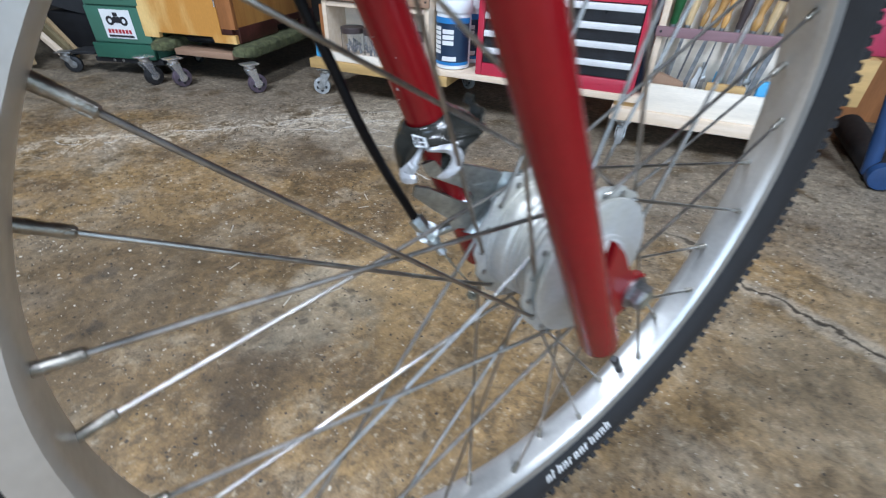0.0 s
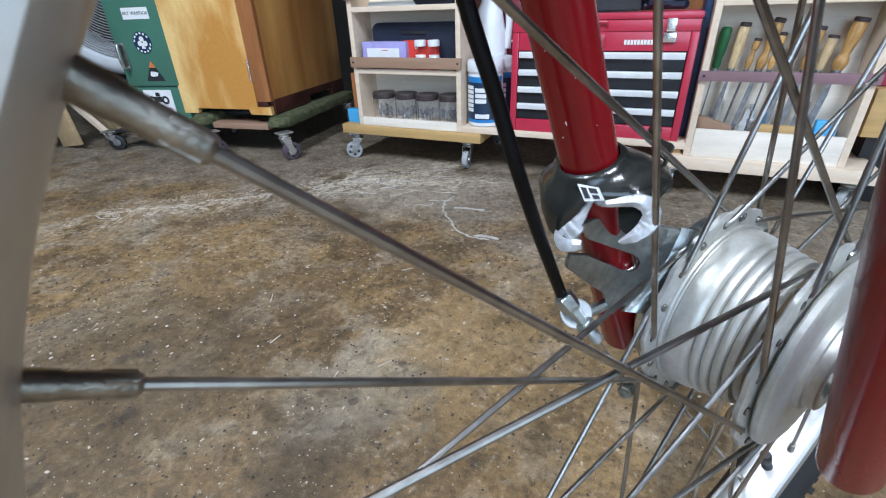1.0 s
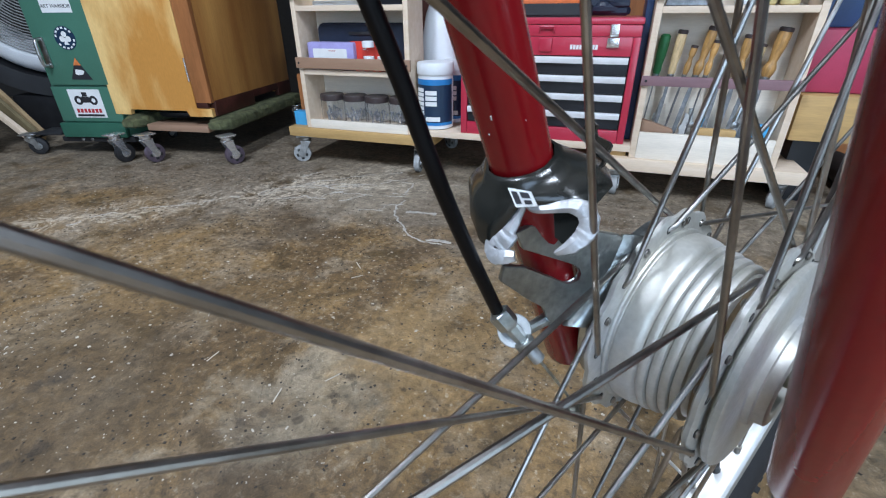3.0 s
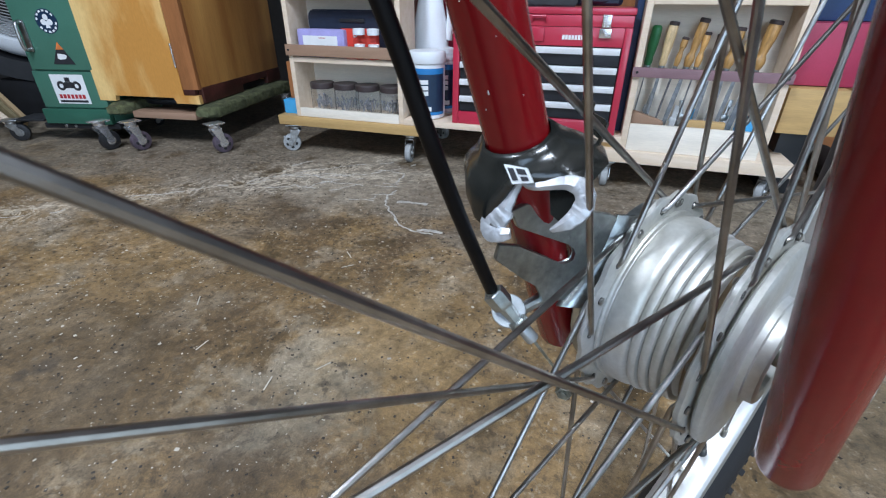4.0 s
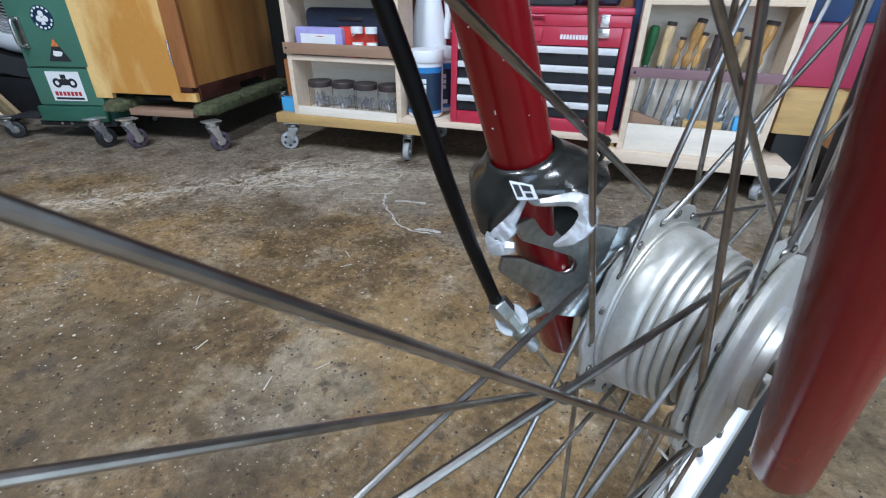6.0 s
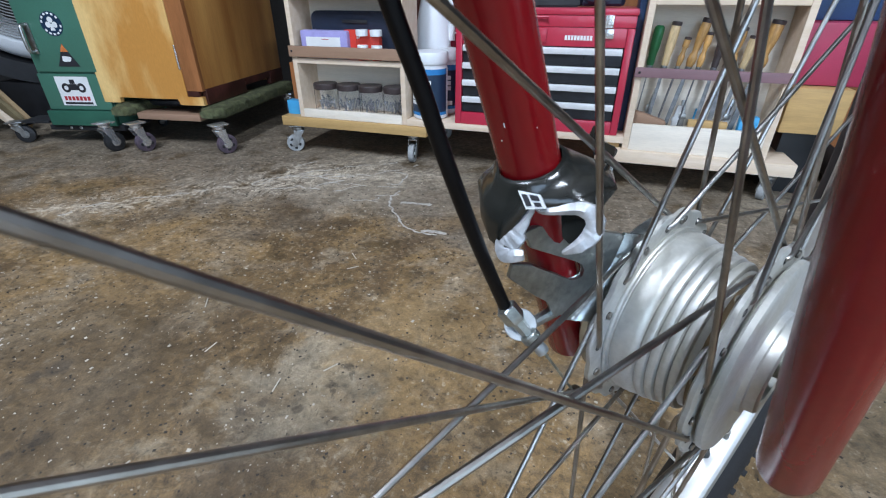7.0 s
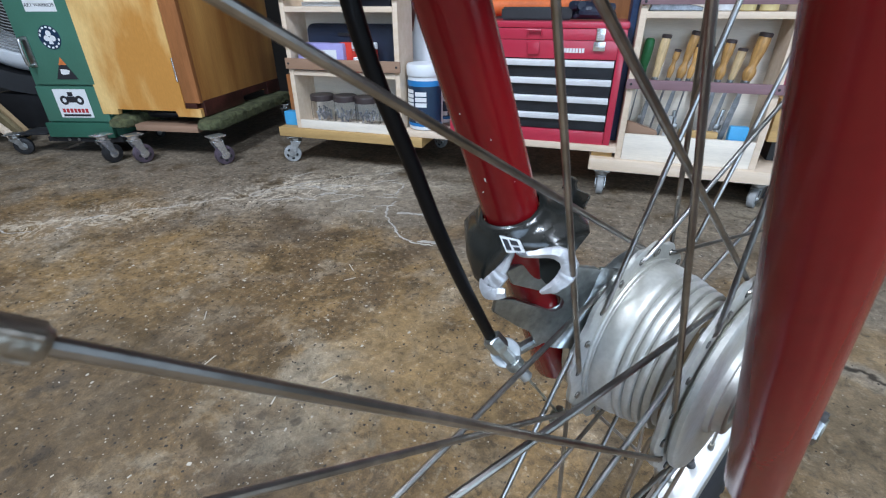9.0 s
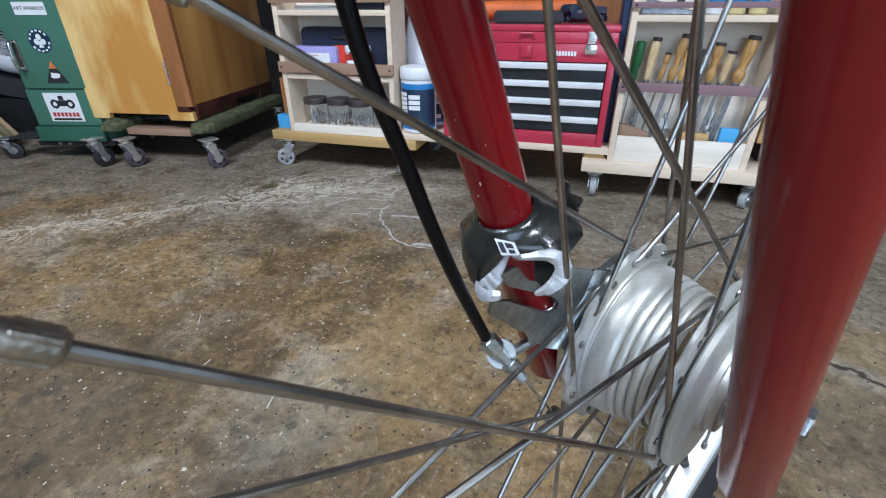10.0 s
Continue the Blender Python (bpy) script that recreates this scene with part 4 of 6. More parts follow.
part("washer", bm, bright_zinc, cable, "bright zinc washer")
bm = B()
lathe(bm, [(0.0036, 0.0165), (0.0040, 0.0170), (0.0040, 0.0205), (0.0034, 0.0210)], frame_to(ce, cd), 18)
for k in range(18):
    box(bm, 0.0038, 0.0043, -0.0004, 0.0004, 0.0170, 0.0205, 0, frame_to(ce, cd) @ pose(0, 0, 0, 0, 0, 20 * k))
part("lock_ring", bm, zinc, cable, "knurled lock ring")
bm = B()
lathe(bm, [(0.0028, 0.0212), (0.0030, 0.0216), (0.0030, 0.0290), (0.0022, 0.0296)], frame_to(ce, cd), 14)
part("ferrule", bm, bright_zinc, cable)
bm = B()
w0 = ce + cd * 0.0294
tube(bm, smooth_line([w0, Vector((-0.0600, 0.0335, -0.0150)), Vector((-0.0500, 0.0325, -0.0300)), Vector((-0.0425, 0.0325, -0.0420))], 6), 0.0007, 8)
part("inner_wire", bm, axle_steel, cable, "thin steel brake wire")
# pinch bolt that holds the end of the wire
pinch = frame_to(Vector((-0.0480, 0.0300, -0.0420)), Vector((0.90, 0.42, -0.05)).normalized())
bm = B()
lathe(bm, [(0.0012, -0.0004), (0.0034, -0.0004), (0.0040, 0.0004), (0.0040, 0.0036), (0.0034, 0.0044), (0.0012, 0.0044)], pinch, 6)
nut = part("pinch_nut", bm, axle_steel, brake, "small plated hexagon nut")
bm = B()
lathe(bm, [(0.0010, -0.0016), (0.0019, -0.0014), (0.0019, 0.0050), (0.0042, 0.0052), (0.0042, 0.0064), (0.0026, 0.0066), (0.0026, 0.0110), (0.0020, 0.0116)], pinch, 18)
part("pinch_bolt", bm, axle_steel, nut)
bm = B()
tube(bm, [Vector((-0.056, 0.0420, 0.012)), ce + cd * 0.0165 + Vector((0.004, 0.003, 0.0))], [0.0030, 0.0024], 10)
part("cable_stop", bm, zinc, brake, "zinc cable stop arm")


# ---- castors, dollies and the rolling shelf row ----
def castor(m, wheel_mat, r=0.032, w=0.022, height=0.098, swivel=0.0, group="castors", metal=None, brake=False):
    """Swivel castor, its origin on the floor under the wheel."""
    metal = metal or galv
    t = thing("castor", m @ pose(0, 0, 0, 0, 0, swivel), "swivel castor with zinc fork under a dolly", "castor", group)
    bm = B()
    prof = [(0.008, -w / 2), (r * 0.72, -w / 2), (r * 0.80, -w / 2 + 0.001), (r * 0.97, -w / 2 + 0.002), (r, -w / 2 + 0.005), (r, w / 2 - 0.005), (r * 0.97, w / 2 - 0.002),
            (r * 0.80, w / 2 - 0.001), (r * 0.72, w / 2), (0.008, w / 2)]
    lathe(bm, prof, pose(0, 0, r, 90, 0, 0), 28)
    wh = part("wheel", bm, wheel_mat, t)
    bm = B()
    lathe(bm, [(0.004, -w / 2 - 0.005), (0.0085, -w / 2 - 0.005), (0.0085, w / 2 + 0.005), (0.004, w / 2 + 0.005)], pose(0, 0, r, 90, 0, 0), 14)
    for s in (-1, 1):
        lathe(bm, [(r * 0.20, 0.0), (r * 0.46, 0.0), (r * 0.44, 0.0016), (r * 0.20, 0.0022)], pose(0, s * (w / 2 - 0.0002), r, -90 * s, 0, 0), 20, closed=True)
    part("hub_cap", bm, metal, wh)
    # flat black plates on the wheel face stand in for shaded hollows
    bm = B()
    for s in (-1, 1):
        for k in range(5):
            m_ = pose(0, s * (w / 2 + 0.0002), r, 0, 72 * k + 15, 0)
            plate(bm, [(r * 0.34, -r * 0.10), (r * 0.62, -r * 0.19), (r * 0.70, 0.0), (r * 0.62, r * 0.19), (r * 0.34, r * 0.10)], -0.0004, 0.0004, m_ @ pose(0, 0, 0, 90, 0, 0))
    part("recess_shade", bm, castor_black, wh, "black plates painting shaded recesses between the wheel's spokes")
    off = 0.018
    bm = B()
    for s in (-1, 1):
        y = s * (w / 2 + 0.0035)
        plate(bm, [(-0.007, r - 0.006), (0.000, r - 0.009), (0.007, r - 0.006), (0.012, r + 0.004), (off + 0.020, height - 0.022), (off - 0.016, height - 0.022), (-0.008, r + 0.006)], -0.0012, 0.0012, pose(0, y, 0, 90, 0, 0))
    box(bm, off - 0.020, off + 0.020, -w / 2 - 0.005, w / 2 + 0.005, height - 0.024, height - 0.0195, 0.002)
    part("fork", bm, metal, t)
    bm = B()
    lathe(bm, [(0.017, height - 0.0195), (0.0195, height - 0.016), (0.0195, height - 0.009), (0.014, height - 0.004)], pose(off, 0, 0), 22)
    part("swivel", bm, metal, t)
    bm = B()
    box(bm, off - 0.030, off + 0.030, -0.024, 0.024, height - 0.004, height, 0.001)
    for sx in (-1, 1):
        for sy in (-1, 1):
            lathe(bm, [(0.004, height - 0.007), (0.004, height - 0.004)], pose(off + sx * 0.023, sy * 0.017, 0), 6)
    part("top_plate", bm, metal, t)
    if brake:
        bm = B()
        box(bm, -0.040, 0.0, -0.010, 0.010, r + 0.012, r + 0.016, 0.0015, pose(0, 0, 0, 0, 14, 0))
        part("brake_lever", bm, metal, t)
    return t


def board(name, x0, x1, y0, y1, z0, z1, material, label, category="board", bevel=0.003):
    bm = B()
    box(bm, x0, x1, y0, y1, z0, z1, bevel)
    return solid(name, bm, material, Matrix(), label, category)


# left dolly
board("dolly_board", -1.043, -0.480, 1.583, 2.00, 0.103, 0.1365, ply_yellow, "yellowish plywood dolly deck with worn edges", "dolly")
castor(pose(-1.018, 1.610, 0), castor_grey, swivel=25, height=0.100, brake=True)
castor(pose(-0.548, 1.625, 0), castor_grey, swivel=95, height=0.100)
castor(pose(-0.99, 1.95, 0), castor_grey, swivel=60, height=0.100)
castor(pose(-0.53, 1.95, 0), castor_grey, swivel=-30, height=0.100)
# shelf board under the tool chest
board("shelf_board", -0.552, 0.140, 1.588, 1.95, 0.1366, 0.1565, pine, "long pale pine board carrying a tool chest", "board")
# right dolly
board("dolly_board", 0.066, 0.590, 1.572, 1.98, 0.085, 0.1215, pine, "pale pine dolly deck with rounded edges", "dolly")
castor(pose(0.110, 1.605, 0), castor_grey, swivel=90, height=0.078, r=0.028)
castor(pose(0.545, 1.620, 0), castor_grey, swivel=60, height=0.078, r=0.028)
castor(pose(0.12, 1.93, 0), castor_grey, swivel=20, height=0.078, r=0.028)
castor(pose(0.58, 1.93, 0), castor_grey, swivel=-60, height=0.078, r=0.028)


def screw_head(parent, x, y, z):
    bm = B()
    lathe(bm, [(0.0036, 0), (0.0036, 0.0008), (0.0028, 0.0014)], pose(x, y, z, 90, 0, 0), 10)
    part("screw", bm, black_plastic, parent)


def shelf_unit(x0, x1, y0, depth, z0, tiers, name, label, front_h, slats, back_mat):
    """Open pine shelf: two sides, back, a floor per tier, a lip or slat in front."""
    t = thing(name, pose(x0, y0, z0), label, "shelf")
    w = x1 - x0
    top = tiers[-1]
    for x in (0.0, w - 0.017):
        bm = B()
        box(bm, x, x + 0.017, 0.0, depth, 0, top, 0.0015)
        part("side", bm, pine, t)
    bm = B()
    box(bm, 0.017, w - 0.017, depth - 0.006, depth, 0, top)
    part("back", bm, back_mat, t, "thin pale plywood back")
    for k, z in enumerate(tiers):
        bm = B()
        box(bm, 0.0172, w - 0.0172, 0.0012, depth - 0.0062, z - 0.016 if k else 0.0, z if k else 0.014, 0.001)
        part("shelf", bm, pine, t)
    bm = B()
    box(bm, 0.0175, w - 0.0175, -0.0012, 0.011, 0.0002, front_h, 0.0015)
    part("front_lip", bm, pine_pale, t)
    for z, h, material, lab in slats:
        bm = B()
        box(bm, -0.004, w + 0.004, -0.0095, -0.0008, z, z + h, 0.001)
        s = part("slat", bm, material, t, lab)
        for x in (0.008, w - 0.008):
            screw_head(s, x, -0.0095, z + h / 2)
    return t


board("batten", 0.070, 0.130, 1.60, 1.90, 0.1216, 0.1365, ply_yellow, "thin batten under the shelf board", "batten", 0.001)
shelf_unit(-0.967, -0.553, 1.593, 0.125, 0.1367, (0.0, 0.198, 0.392, 0.60), "jar_shelf", "pale pine shelf on a dolly, filled with jars and boxes", 0.030,
           ((0.203, 0.034, slat_brown, "brown slat"), (0.412, 0.034, slat_brown, "brown slat")), pine_pale)
shelf_unit(0.138, 0.514, 1.588, 0.110, 0.1217, (0.0, 0.396, 0.62), "chisel_rack", "pale pine rack holding chisels and screwdrivers", 0.076,
           ((0.204, 0.025, slat_mauve, "mauve slat"), (0.412, 0.014, slat_mauve, "mauve slat")), pine_pale)


# jars of screws
def jar(x, y, z, seed):
    random.seed(seed)
    t = thing("screw_jar", pose(x, y, z), "clear plastic jar of screws with a brown lid", "jar", "jars on the shelf")
    bm = B()
    lathe(bm, [(0.038, 0.0), (0.0420, 0.003), (0.0420, 0.072), (0.0395, 0.078), (0.0385, 0.078), (0.0406, 0.071), (0.0406, 0.004), (0.034, 0.0025)], None, 28, caps=True)
    g = part("jar_body", bm, jar_glass, t, "clear jar")
    g.visible_shadow = False
    bm = B()
    prof = [(0.038, 0.078), (0.0420, 0.0785), (0.0424, 0.080), (0.0424, 0.0955), (0.0405, 0.0980), (0.010, 0.0983)]
    lathe(bm, prof, None, 36)
    part("lid", bm, jar_lid, t, "brown screw lid")
    bm = B()
    for i in range(24):
        a, r = random.uniform(0, 6.28), random.uniform(0.004, 0.033)
        p = Vector((r * math.cos(a), r * math.sin(a), random.uniform(0.006, 0.024)))
        q = p + Vector((random.uniform(-0.012, 0.012), random.uniform(-0.012, 0.012), random.uniform(0.014, 0.034)))
        lathe(bm, [(0.0016, 0), (0.0019, (q - p).length - 0.003), (0.0040, (q - p).length), (0.0036, (q - p).length + 0.0014)], frame_to(p, q - p), 6)
    part("contents", bm, screws, t, "loose silver screws")


for i, x in enumerate((-0.886, -0.798, -0.709, -0.620)):
    jar(x + 0.003 * (i % 2), 1.652 + 0.004 * (i % 2), 0.1509, 40 + i)

# second tier: dark case, lilac box, red printed box, two shaker bottles
bm = B()
plate(bm, [(-0.160, 0.0), (0.160, 0.0), (0.166, 0.006), (0.166, 0.128), (0.150, 0.142), (-0.150, 0.142), (-0.166, 0.128), (-0.166, 0.006)], -0.024, 0.024, pose(0, 0, 0, 90, 0, 0))
bmesh.ops.bevel(bm, geom=bm.edges[:], offset=0.004, segments=2, affect="EDGES")
case = thing("tool_case", pose(-0.748, 1.678, 0.3349), "dark blue moulded drill case standing in the shelf", "case")
part("shell", bm, navy_case, case)
bm = B()
box(bm, -0.045, 0.045, -0.0285, -0.0245, 0.106, 0.116, 0.001)
part("latch", bm, black_plastic, case)
lb = thing("organiser_box", pose(-0.845, 1.625, 0.3349), "translucent lilac plastic box with white label", "box")
bm = B()
box(bm, -0.088, 0.088, -0.018, 0.018, 0.0, 0.086, 0.007)
part("body", bm, lilac, lb)
bm = B()
box(bm, -0.066, 0.062, -0.0192, -0.0182, 0.020, 0.066, 0)
lab = part("label", bm, label_white, lb, "white paper label")
bm = B()
box(bm, -0.006, 0.020, -0.0198, -0.0193, 0.0585, 0.0605, 0)
part("print", bm, ink_red, lab)
rb = thing("printed_box", pose(-0.715, 1.638, 0.3349), "small red printed carton", "box")
bm = B()
box(bm, -0.062, 0.062, -0.012, 0.012, 0.0, 0.088, 0.002)
part("carton", bm, coral, rb)
bm = B()
lathe(bm, [(0.0045, 0), (0.0075, 0), (0.0075, 0.0006), (0.0045, 0.0006)], pose(-0.010, -0.0122, 0.070, 90, 0, 0), 18, closed=True)
part("print", bm, label_white, rb)
for x in (-0.705, -0.655):
    t = thing("shaker_bottle", pose(x, 1.612, 0.3349), "small clear bottle with a white cap", "bottle", "bottles on the shelf")
    bm = B()
    lathe(bm, [(0.016, 0), (0.0185, 0.002), (0.0185, 0.066), (0.0165, 0.072)], None, 22)
    part("bottle", bm, jar_glass, t).visible_shadow = False
    bm = B()
    lathe(bm, [(0.0185, 0.072), (0.0195, 0.073), (0.0195, 0.089), (0.0180, 0.091)], None, 26)
    part("cap", bm, white_plastic, t, "white cap")
    bm = B()
    lathe(bm, [(0.0145, 0.004), (0.0165, 0.006), (0.0165, 0.045)], None, 18)
    part("contents", bm, label_white, t)
# third tier: pale papers and a dark tray
bm = B()
box(bm, -0.09, 0.09, -0.05, 0.05, 0, 0.012, 0.002)
solid("paper_pad", bm, label_white, pose(-0.80, 1.655, 0.5289), "stack of white papers on a shelf", "paper")
bm = B()
box(bm, -0.07, 0.07, -0.05, 0.05, 0, 0.05, 0.004)
solid("parts_tray", bm, navy_case, pose(-0.65, 1.655, 0.5289), "dark parts tray on a shelf", "tray")


# bottles beside the shelf
def wipes_tub(m):
    t = thing("wipes_tub", m, "white plastic tub with blue and navy label", "bottle")
    bm = B()
    lathe(bm, [(0.050, 0), (0.056, 0.004), (0.057, 0.012), (0.057, 0.165), (0.055, 0.178), (0.056, 0.182)], None, 36)
    body = part("tub", bm, white_plastic, t)
    bm = B()
    lathe(bm, [(0.0585, 0.182), (0.0595, 0.184), (0.0595, 0.212), (0.056, 0.219), (0.03, 0.222)], None, 40)
    part("lid", bm, white_plastic, t, "white ribbed lid")
    k = 40

    def band(z0, z1, a0, a1, r, material, name):
        bm = B()
        n = max(2, int((a1 - a0) / 8))
        row = []
        for i in range(n + 1):
            a = radians(a0 + (a1 - a0) * i / n)
            row.append((bm.verts.new((r * math.cos(a), r * math.sin(a), z0)), bm.verts.new((r * math.cos(a), r * math.sin(a), z1)),
                        bm.verts.new(((r - 0.002) * math.cos(a), (r - 0.002) * math.sin(a), z0)), bm.verts.new(((r - 0.002) * math.cos(a), (r - 0.002) * math.sin(a), z1))))
        for a, b in zip(row, row[1:]):
            bm.faces.new((a[0], b[0], b[1], a[1]))
            bm.faces.new((a[1], b[1], b[3], a[3]))
            bm.faces.new((a[2], a[0], b[0], b[2]))
        return part(name, bm, material, body)

    band(0.022, 0.168, -165, -20, 0.0578, label_navy, "label")
    band(0.150, 0.168, -165, -20, 0.0582, label_blue, "label_band")
    band(0.016, 0.026, -165, -20, 0.0582, label_blue, "label_band")
    for i in range(6):
        band(0.052 + i * 0.015, 0.064 + i * 0.015, -160, -124, 0.0583, label_white, "print")
    for i in range(3):
        band(0.082 + i * 0.018, 0.096 + i * 0.018, -118, -80, 0.0583, label_white, "print")
    band(0.030, 0.045, -118, -70, 0.0583, label_white, "print")
    return t


wipes_tub(pose(-0.489, 1.655, 0.1568, 0, 0, 12) @ Matrix.Diagonal((1.02, 1.02, 0.95, 1)))
jug = thing("jug", pose(-0.527, 1.800, 0.1568) @ Matrix.Diagonal((0.90, 0.80, 1.15, 1)), "tall white plastic jug with moulded handle", "bottle")
bm = B()
lathe(bm, [(0.062, 0), (0.070, 0.006), (0.070, 0.20), (0.066, 0.235), (0.048, 0.30), (0.028, 0.335), (0.026, 0.355)], pose(0, 0, 0) @ Matrix.Diagonal((1.0, 0.85, 1.0, 1)), 32)
part("body", bm, white_plastic, jug)
bm = B()
tube(bm, smooth_line([(0.030, 0.0, 0.325), (0.066, 0, 0.318), (0.078, 0, 0.27), (0.068, 0, 0.20)], 6), 0.013, 12)
part("handle", bm, white_plastic, jug)
bm = B()
lathe(bm, [(0.029, 0.350), (0.031, 0.352), (0.031, 0.380), (0.027, 0.384)], None, 26)
part("cap", bm, white_plastic, jug)
wipes_tub(pose(-0.455, 1.752, 0.1568, 0, 0, 20) @ Matrix.Diagonal((0.58, 0.58, 0.95, 1)))
mar = thing("container", pose(-0.470, 1.888, 0.1568), "maroon container with white lettering", "box")
bm = B()
box(bm, -0.045, 0.045, -0.03, 0.03, 0, 0.42, 0.006)
part("body", bm, maroon, mar)


def text(words, size, material, m, parent, name="lettering", depth=0.0005):
    cu = bpy.data.curves.new(name, "FONT")
    cu.body, cu.size, cu.extrude, cu.align_x, cu.align_y = words, size, depth, "CENTER", "CENTER"
    tmp = bpy.data.objects.new(name, cu)
    scene.collection.objects.link(tmp)
    bpy.context.view_layer.update()
    me = bpy.data.meshes.new_from_object(tmp.evaluated_get(bpy.context.evaluated_depsgraph_get()))
    bpy.data.objects.remove(tmp)
    me.name = name
    me.materials.clear()
    me.materials.append(material)
    ob = new(name, me)
    ob.parent, ob.matrix_basis = parent, m
    return ob


text("ID", 0.075, label_white, pose(-0.006, -0.0306, 0.330, 90, 0, 0), mar)
text("TH", 0.075, label_white, pose(-0.004, -0.0306, 0.245, 90, 0, 0), mar)

# ---- red tool chest ----
TX0, TX1, TY, TZ0 = -0.384, 0.117, 1.594, 0.1568
chest = thing("tool_chest", pose(TX0, TY, TZ0), "red steel tool chest with four dark drawers and bright pulls", "tool chest")
W, D = TX1 - TX0, 0.24
bm = B()
box(bm, 0, 0.020, 0, D, 0, 0.288, 0.003)
box(bm, W - 0.020, W, 0, D, 0, 0.288, 0.003)
box(bm, 0.0203, W - 0.0203, 0.001, D, 0.0, 0.038, 0.002)
box(bm, 0.0203, W - 0.0203, D - 0.004, D, 0.0382, 0.288)
box(bm, 0.0203, W - 0.0203, 0.001, 0.014, 0.2395, 0.288, 0.002)
part("body", bm, tool_red, chest)
bm = B()
box(bm, 0.0205, W - 0.0205, 0.022, D - 0.005, 0.0382, 0.2390)
part("inside", bm, black_plastic, chest)
for k in range(4):
    z = 0.0400 + k * 0.0498
    bm = B()
    box(bm, 0.0225, W - 0.0225, 0.005, 0.020, z, z + 0.0475, 0.0015)
    dr = part("drawer", bm, drawer_dark, chest)
    bm = B()
    plate(bm, [(-0.0045, 0.030), (-0.0060, 0.034), (-0.0055, 0.0445), (-0.0020, 0.0470), (0.0048, 0.0470), (0.0048, 0.030)], 0.0235, W - 0.0235, Matrix(((0, 0, 1, 0), (1, 0, 0, 0), (0, 1, 0, z), (0, 0, 0, 1))))
    part("pull", bm, drawer_alu, dr, "full-width aluminium pull")
bm = B()
box(bm, 0.001, W - 0.001, -0.001, D, 0.2885, 0.318, 0.003)
box(bm, -0.002, W + 0.002, -0.004, D + 0.002, 0.318, 0.336, 0.006)
lid = part("lid", bm, tool_red, chest, "red lid with rolled edge")
for x in (0.078, W - 0.070):
    bm = B()
    box(bm, x - 0.016, x + 0.016, -0.0075, 0.0005, 0.262, 0.286, 0.002)
    box(bm, x - 0.012, x + 0.012, -0.0105, -0.0020, 0.287, 0.320, 0.003)
    for i in range(5):
        box(bm, x - 0.009, x + 0.009, -0.0120, -0.0100, 0.290 + i * 0.006, 0.293 + i * 0.006, 0)
    part("latch", bm, chrome, lid, "chromed draw latch")
bm = B()
box(bm, W / 2 - 0.017, W / 2 + 0.017, -0.0065, 0.0005, 0.250, 0.284, 0.002)
part("hasp", bm, tool_red, lid, "red hasp")
bm = B()
tube(bm, [(W / 2 - 0.020, -0.004, 0.300), (W / 2 - 0.018, -0.010, 0.314), (W / 2 + 0.018, -0.010, 0.314), (W / 2 + 0.020, -0.004, 0.300)], 0.003, 8)
part("loop", bm, tool_red, lid)
# brand plate: pale slanted strokes
bm = B()
for i in range(9):
    box(bm, 0.318 + i * 0.0085, 0.3245 + i * 0.0085, -0.0006, 0.0008, 0.256, 0.268)
part("badge", bm, label_white, lid, "row of small white strokes")

# things on the chest lid
bm = B()
tube(bm, smooth_line([(-0.17, 0, 0.030), (-0.08, 0.012, 0.034), (0.05, 0.0, 0.034), (0.16, -0.02, 0.040)], 6), 0.026, 16)
ob = solid("tool_roll", bm, orange_cloth, pose(-0.165, 1.72, 0.4930 + 0.0), "long orange plastic handle lying on the chest lid", "tool")
bm = B()
plate(bm, [(-0.10, -0.016), (0.04, -0.024), (0.10, -0.010), (0.10, 0.014), (0.02, 0.026), (-0.10, 0.016)], 0.0, 0.034)
bmesh.ops.bevel(bm, geom=bm.edges[:], offset=0.005, segments=2, affect="EDGES")
solid("pouch", bm, black_plastic, pose(-0.14, 1.648, 0.4930, 0, 0, 6), "black tool pouch lying on the chest lid", "pouch")
bm = B()
random.seed(9)
for i in range(5):
    tube(bm, smooth_line([(random.uniform(-0.06, 0.06), random.uniform(-0.03, 0.03), 0.014 + 0.006 * i) for _ in range(6)], 5), 0.012, 8)
solid("rag", bm, navy_case, pose(0.02, 1.675, 0.4930), "crumpled dark cloth on the chest lid", "cloth")

# blue board between chest and rack
board("blue_board", 0.1185, 0.1365, 1.66, 1.82, 0.1567, 0.62, blue_plastic, "narrow dark blue board standing between chest and rack", "board")


